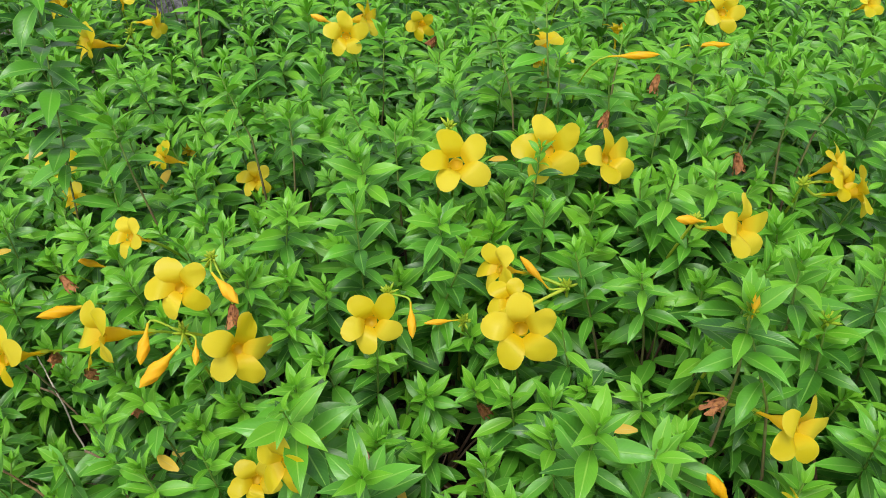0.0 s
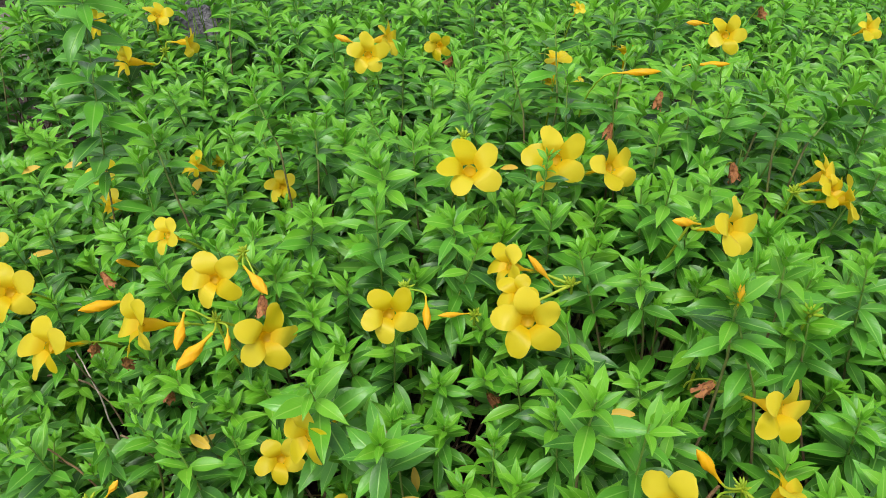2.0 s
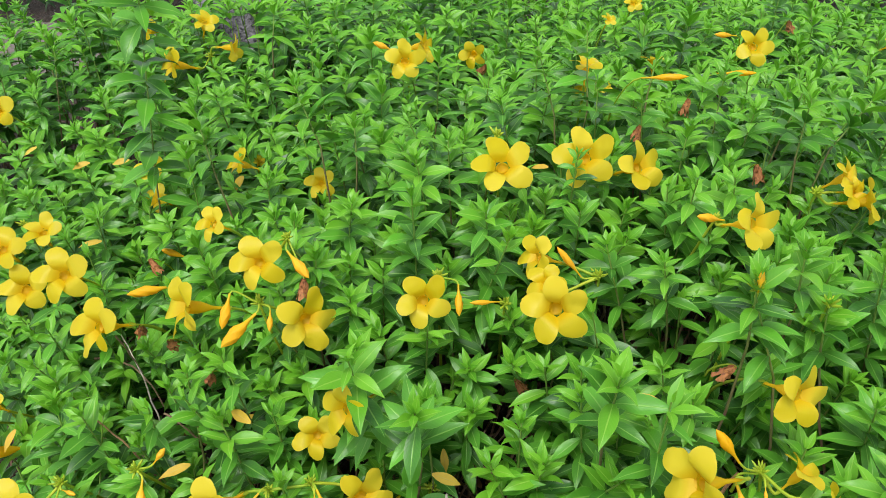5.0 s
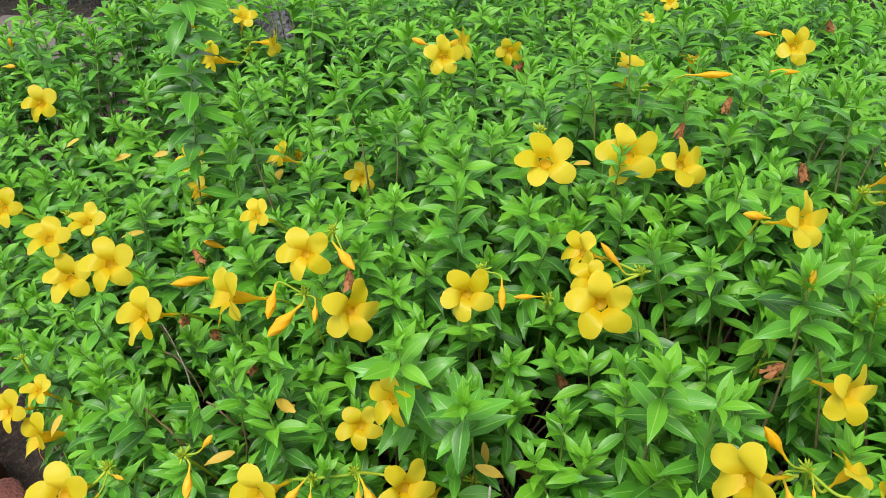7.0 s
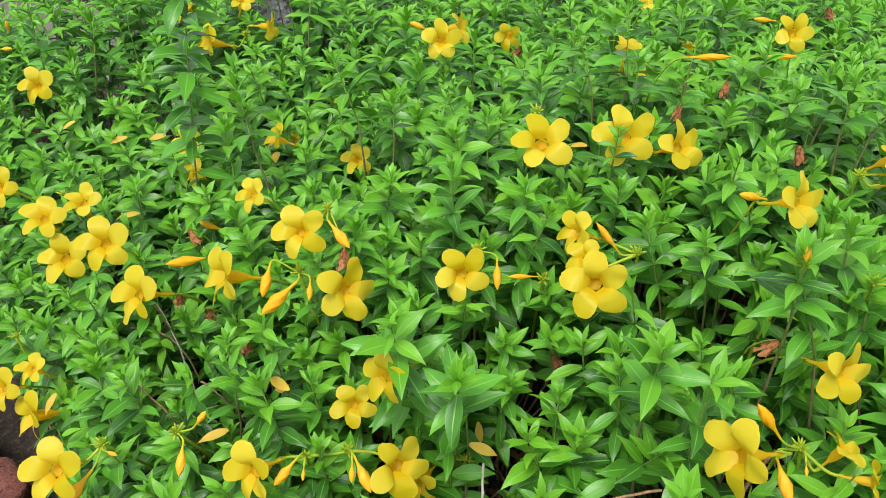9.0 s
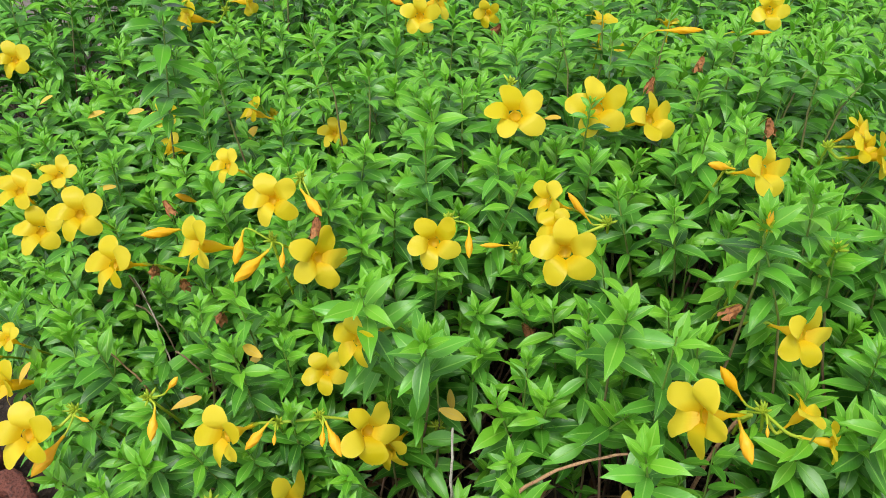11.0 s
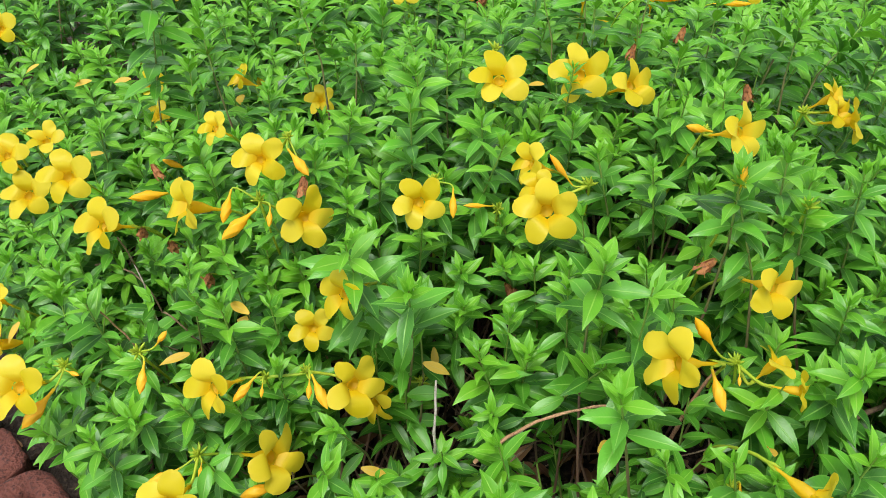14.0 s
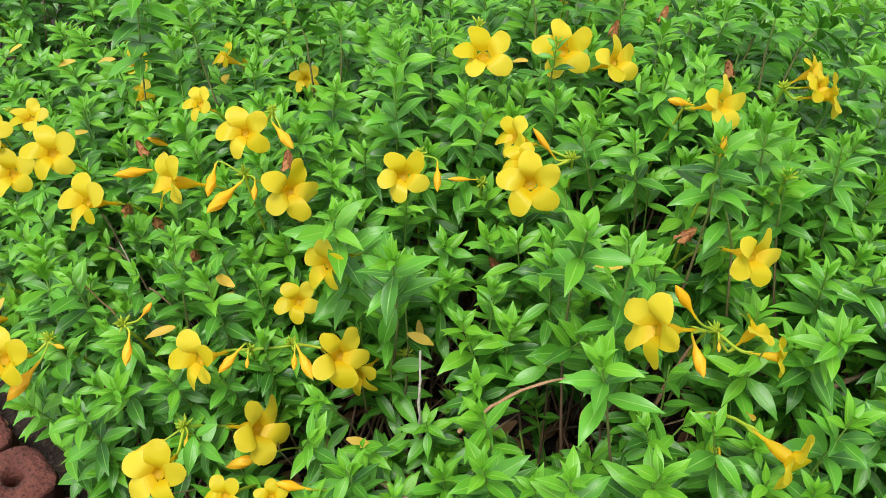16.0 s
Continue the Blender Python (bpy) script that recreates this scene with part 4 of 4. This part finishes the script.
tip(0.022, 0.604, 0.477, 1)
tip(-0.124, 0.485, 0.42, 1.1)
tip(-0.119, 0.417, 0.462, 1.25)
tip(-0.081, 0.402, 0.392, 1.25)
tip(-0.056, 0.362, 0.455, 1.15)
tip(0.124, 0.38, 0.37, 1)
tip(-0.334, 0.417, 0.304, 0.9)
tip(-0.004, 0.645, 0.485, 1.1)
tip(-0.122, 0.965, 0.465, 0.95)
tip(0.067, 1.084, 0.518, 1)
tip(0.346, 1.056, 0.525, 1)
tip(0.323, 1.317, 0.445, 0.95)
tip(0.326, 0.575, 0.495, 1)
tip(0.216, 0.649, 0.53, 1.05)
tip(0.595, 1.085, 0.475, 1)
tip(-0.107, 0.943, 0.485, 0.95)
tip(-0.542, 0.945, 0.375, 0.95)
tip(-0.193, 0.876, 0.487, 0.95)
tip(-0.177, 0.78, 0.42, 1)
tip(-0.107, 0.846, 0.503, 0.95)
tip(-0.086, 0.721, 0.51, 1.05)
tip(-0.099, 0.724, 0.418, 0.9)
tip(-0.183, 0.596, 0.455, 0.95)
tip(0.255, 0.653, 0.53, 1)
tip(0.301, 0.769, 0.563, 1)
tip(-0.298, 0.548, 0.258, 0.95)
tip(-0.415, 0.475, 0.325, 1.05)
tip(-0.282, 0.374, 0.288, 0.85)
tip(-0.365, 0.343, 0.265, 0.95)
tip(-0.197, 0.423, 0.299, 0.9)
tip(0.007, 0.421, 0.34, 1.05)
tip(0.037, 0.458, 0.358, 0.95)
tip(0.15, 0.379, 0.463, 1.05)
tip(0.089, 0.184, 0.4, 1.1)
tip(-0.01, 0.494, 0.34, 0.9)
tip(0.344, 0.431, 0.42, 1)
tip(-0.355, 0.926, 0.42, 1)
tip(-0.226, 0.682, 0.445, 0.95)
tip(-0.62, 0.961, 0.348, 1)
tip(-0.444, 1.081, 0.444, 1)
tip(-0.131, 1.072, 0.444, 0.95)
tip(-0.425, 0.596, 0.214, 0.9)
tip(0.318, 0.868, 0.528, 1)
tip(0.409, 1.025, 0.53, 1)
tip(0.18, 0.818, 0.555, 1)
tip(0.192, 0.75, 0.493, 0.95)
tip(-0.061, 0.553, 0.397, 0.9)
tip(0.611, 1.353, 0.465, 1)
tip(0.131, 0.856, 0.56, 1)
tip(-0.228, 0.93, 0.466, 0.8)
tip(-0.292, 0.811, 0.436, 0.9)
tip(-0.697, 0.917, 0.338, 1)
tip(-0.56, 0.853, 0.345, 0.9)
tip(-0.156, 0.679, 0.471, 1)
tip(-0.109, 0.777, 0.5, 1)
tip(-0.075, 0.807, 0.513, 0.9)
tip(0.454, 0.938, 0.491, 1)
tip(0.366, 0.757, 0.537, 1)
tip(0.01, 0.844, 0.537, 0.9)
tip(-0.172, 1.083, 0.492, 0.9)
tip(-0.819, 1.2, 0.392, 0.9)
tip(-0.968, 1.69, 0.357, 0.9)
tip(-0.662, 1.226, 0.441, 0.9)
tip(-0.288, 1.271, 0.498, 1)
tip(-0.311, 1.227, 0.491, 0.9)
tip(-0.479, 0.543, 0.314, 1.1)
tip(-0.299, 0.472, 0.357, 1)
tip(-0.26, 0.454, 0.353, 1)
tip(-0.056, 0.46, 0.378, 1)
tip(0.182, 0.422, 0.428, 1)
tip(-0.304, 0.498, 0.369, 0.9)
tip(-0.338, 0.47, 0.344, 0.9)
tip(-0.27, 0.51, 0.383, 0.9)
tip(-0.528, 0.581, 0.299, 1)
tip(0.032, 0.274, 0.301, 1.15)
tip(-0.467, 0.514, 0.308, 1)
tip(-0.249, 0.329, 0.267, 0.9)
tip(0.218, 0.281, 0.364, 1.1)
tip(0.372, 0.54, 0.5, 1)
tip(-0.091, 0.293, 0.263, 1)
tip(-0.131, 0.318, 0.275, 1)
tip(0.088, 0.443, 0.41, 0.9)
tip(0.172, 0.556, 0.485, 0.9)
tip(0.465, 0.879, 0.516, 1)
tip(0.174, 0.245, 0.342, 1.1)
tip(0.333, 0.349, 0.408, 1.1)
tip(0.331, 0.288, 0.376, 1.1)
tip(-0.057, 0.461, 0.38, 0.9)
grow(0.097, 0.71, 0.526, 0.62, length=0.16, force=True)

# leafy shoots that carry the flower bunches
for knot in KNOTS:
    grow(knot.x, knot.y + 0.003, knot.z - 0.010, rng.uniform(0.75, 0.9), length=0.11)

cells = {}
for x, y in TIPS:
    cells.setdefault((round(x / 0.05), round(y / 0.05)), []).append((x, y))
for _ in range(60000):
    x, y = rng.uniform(-1.6, 1.6), rng.uniform(0.14, 2.22)
    if y < (0.45 if x < -0.33 else 0.42) - 1.14 * (x + 0.5) or (y < 0.20 and x < 0.1) or y > 1.70 + 2.2 * max(0.0, x + 1.05):
        continue
    if (x + 0.59) ** 2 + (y - 1.80) ** 2 < 0.017:
        continue
    cell, near = (round(x / 0.05), round(y / 0.05)), 0.034 + 0.006 * y + (0.006 if y > 0.85 else 0.0) + (0.025 if abs(x) > 0.55 + 0.55 * y or y > 1.9 else 0.0)
    if any((x - a) ** 2 + (y - b) ** 2 < near * near for i in (-1, 0, 1) for j in (-1, 0, 1) for a, b in cells.get((cell[0] + i, cell[1] + j), ())):
        continue
    cells.setdefault(cell, []).append((x, y))
    h = canopy(x, y) - abs(rng.gauss(0, 0.035)) + 0.02 * noise.noise((x * 6, y * 6, 2.0))
    stray = rng.random() < (0.06 + 0.12 * min(1.0, max(0.0, y - 0.6)))
    if stray and y > 0.6:
        h += rng.uniform(0.02, 0.085)
    if y > 1.35:
        h += 0.02
    grow(x, y, max(0.07, h), rng.uniform(0.76, 1.06) * (0.92 if x < -0.2 and y < 0.75 else 1.20 if y > 0.85 else 0.98), straight=stray, length=0.20 if stray else 0.0)

# lower shoots in the shade of the others
for _ in range(9000):
    x, y = rng.uniform(-0.9, 0.9), rng.uniform(0.16, 1.25)
    if y < (0.51 if x < -0.33 else 0.47) - 1.14 * (x + 0.5) or (y < 0.20 and x < 0.1) or abs(x) > 0.55 + 0.5 * y:
        continue
    cell = (round(x / 0.05), round(y / 0.05), 1)
    if any((x - p) ** 2 + (y - q) ** 2 < 0.0036 for i in (-1, 0, 1) for j in (-1, 0, 1) for p, q in cells.get((cell[0] + i, cell[1] + j, 1), ())):
        continue
    cells.setdefault(cell, []).append((x, y))
    grow(x, y, max(0.06, canopy(x, y) - rng.uniform(0.08, 0.20)), rng.uniform(0.74, 0.98))

# leaves: the shoots of each bush that stand foremost are built leaf by leaf, the rest joined
for bush in BUSHES:
    shoots = sorted(bush["shoots"], key=lambda s: s[0].y - 0.9 * s[0].z)
    picked, rest_leaves, rest_v, rest_f, rest_u = 0, [], [], [], []
    single_wanted = 300 if bush["at"].y < 1.1 and abs(bush["at"].x) < 0.9 else 0
    for top, pts, radii, leaves in shoots:
        pts = [Vector(p) - bush["at"] for p in pts]
        v, f, u = tube(pts, radii, 5)
        if leaves and picked + len(leaves) <= single_wanted:
            picked += len(leaves)
            shoot = part("shoot", mesh_of("shoot", v, f, u), STEM, bush["root"])
            for m, number, mat in leaves:
                part("leaf", blade_mesh(number, KINDS[mat]), KINDS[mat], shoot, m=local(bush, Matrix(m.tolist())))
            continue
        rest_f += [tuple(i + len(rest_v) for i in one) for one in f]
        rest_v += v
        rest_u += u
        far = bush["at"].y > 1.15
        for m, number, mat in leaves:
            m = m.copy()
            m[:3, 3] -= np.array(bush["at"])
            rest_leaves.append((m, FAR_BLADES[number % 6] if far else NEAR_BLADES[number], mat))
    if rest_leaves:
        join_blades("foliage", bush["root"], rest_leaves, "mass of glossy pointed green leaves", KINDS)
    if rest_v:
        part("undergrowth", mesh_of("undergrowth", rest_v, rest_f, rest_u), STEM, bush["root"], "thin upright stems, brown below and green above", kind="stuff")

# what sets the shrubs apart: how many blossoms each one carries
for bush in BUSHES:
    open_flowers = sum(child.name.split(".")[0] == "flower" for child in bush["root"].children)
    if open_flowers > 3:
        label = "dense glossy-leaved green shrub covered in open yellow trumpet flowers"
    elif open_flowers > 1:
        label = "dense glossy-leaved green shrub with a few yellow trumpet flowers"
    elif open_flowers:
        label = "dense glossy-leaved green shrub with a single yellow trumpet flower"
    else:
        label = "dense green shrub with glossy pointed leaves and no open flowers"
    tagged(bush["root"], label)
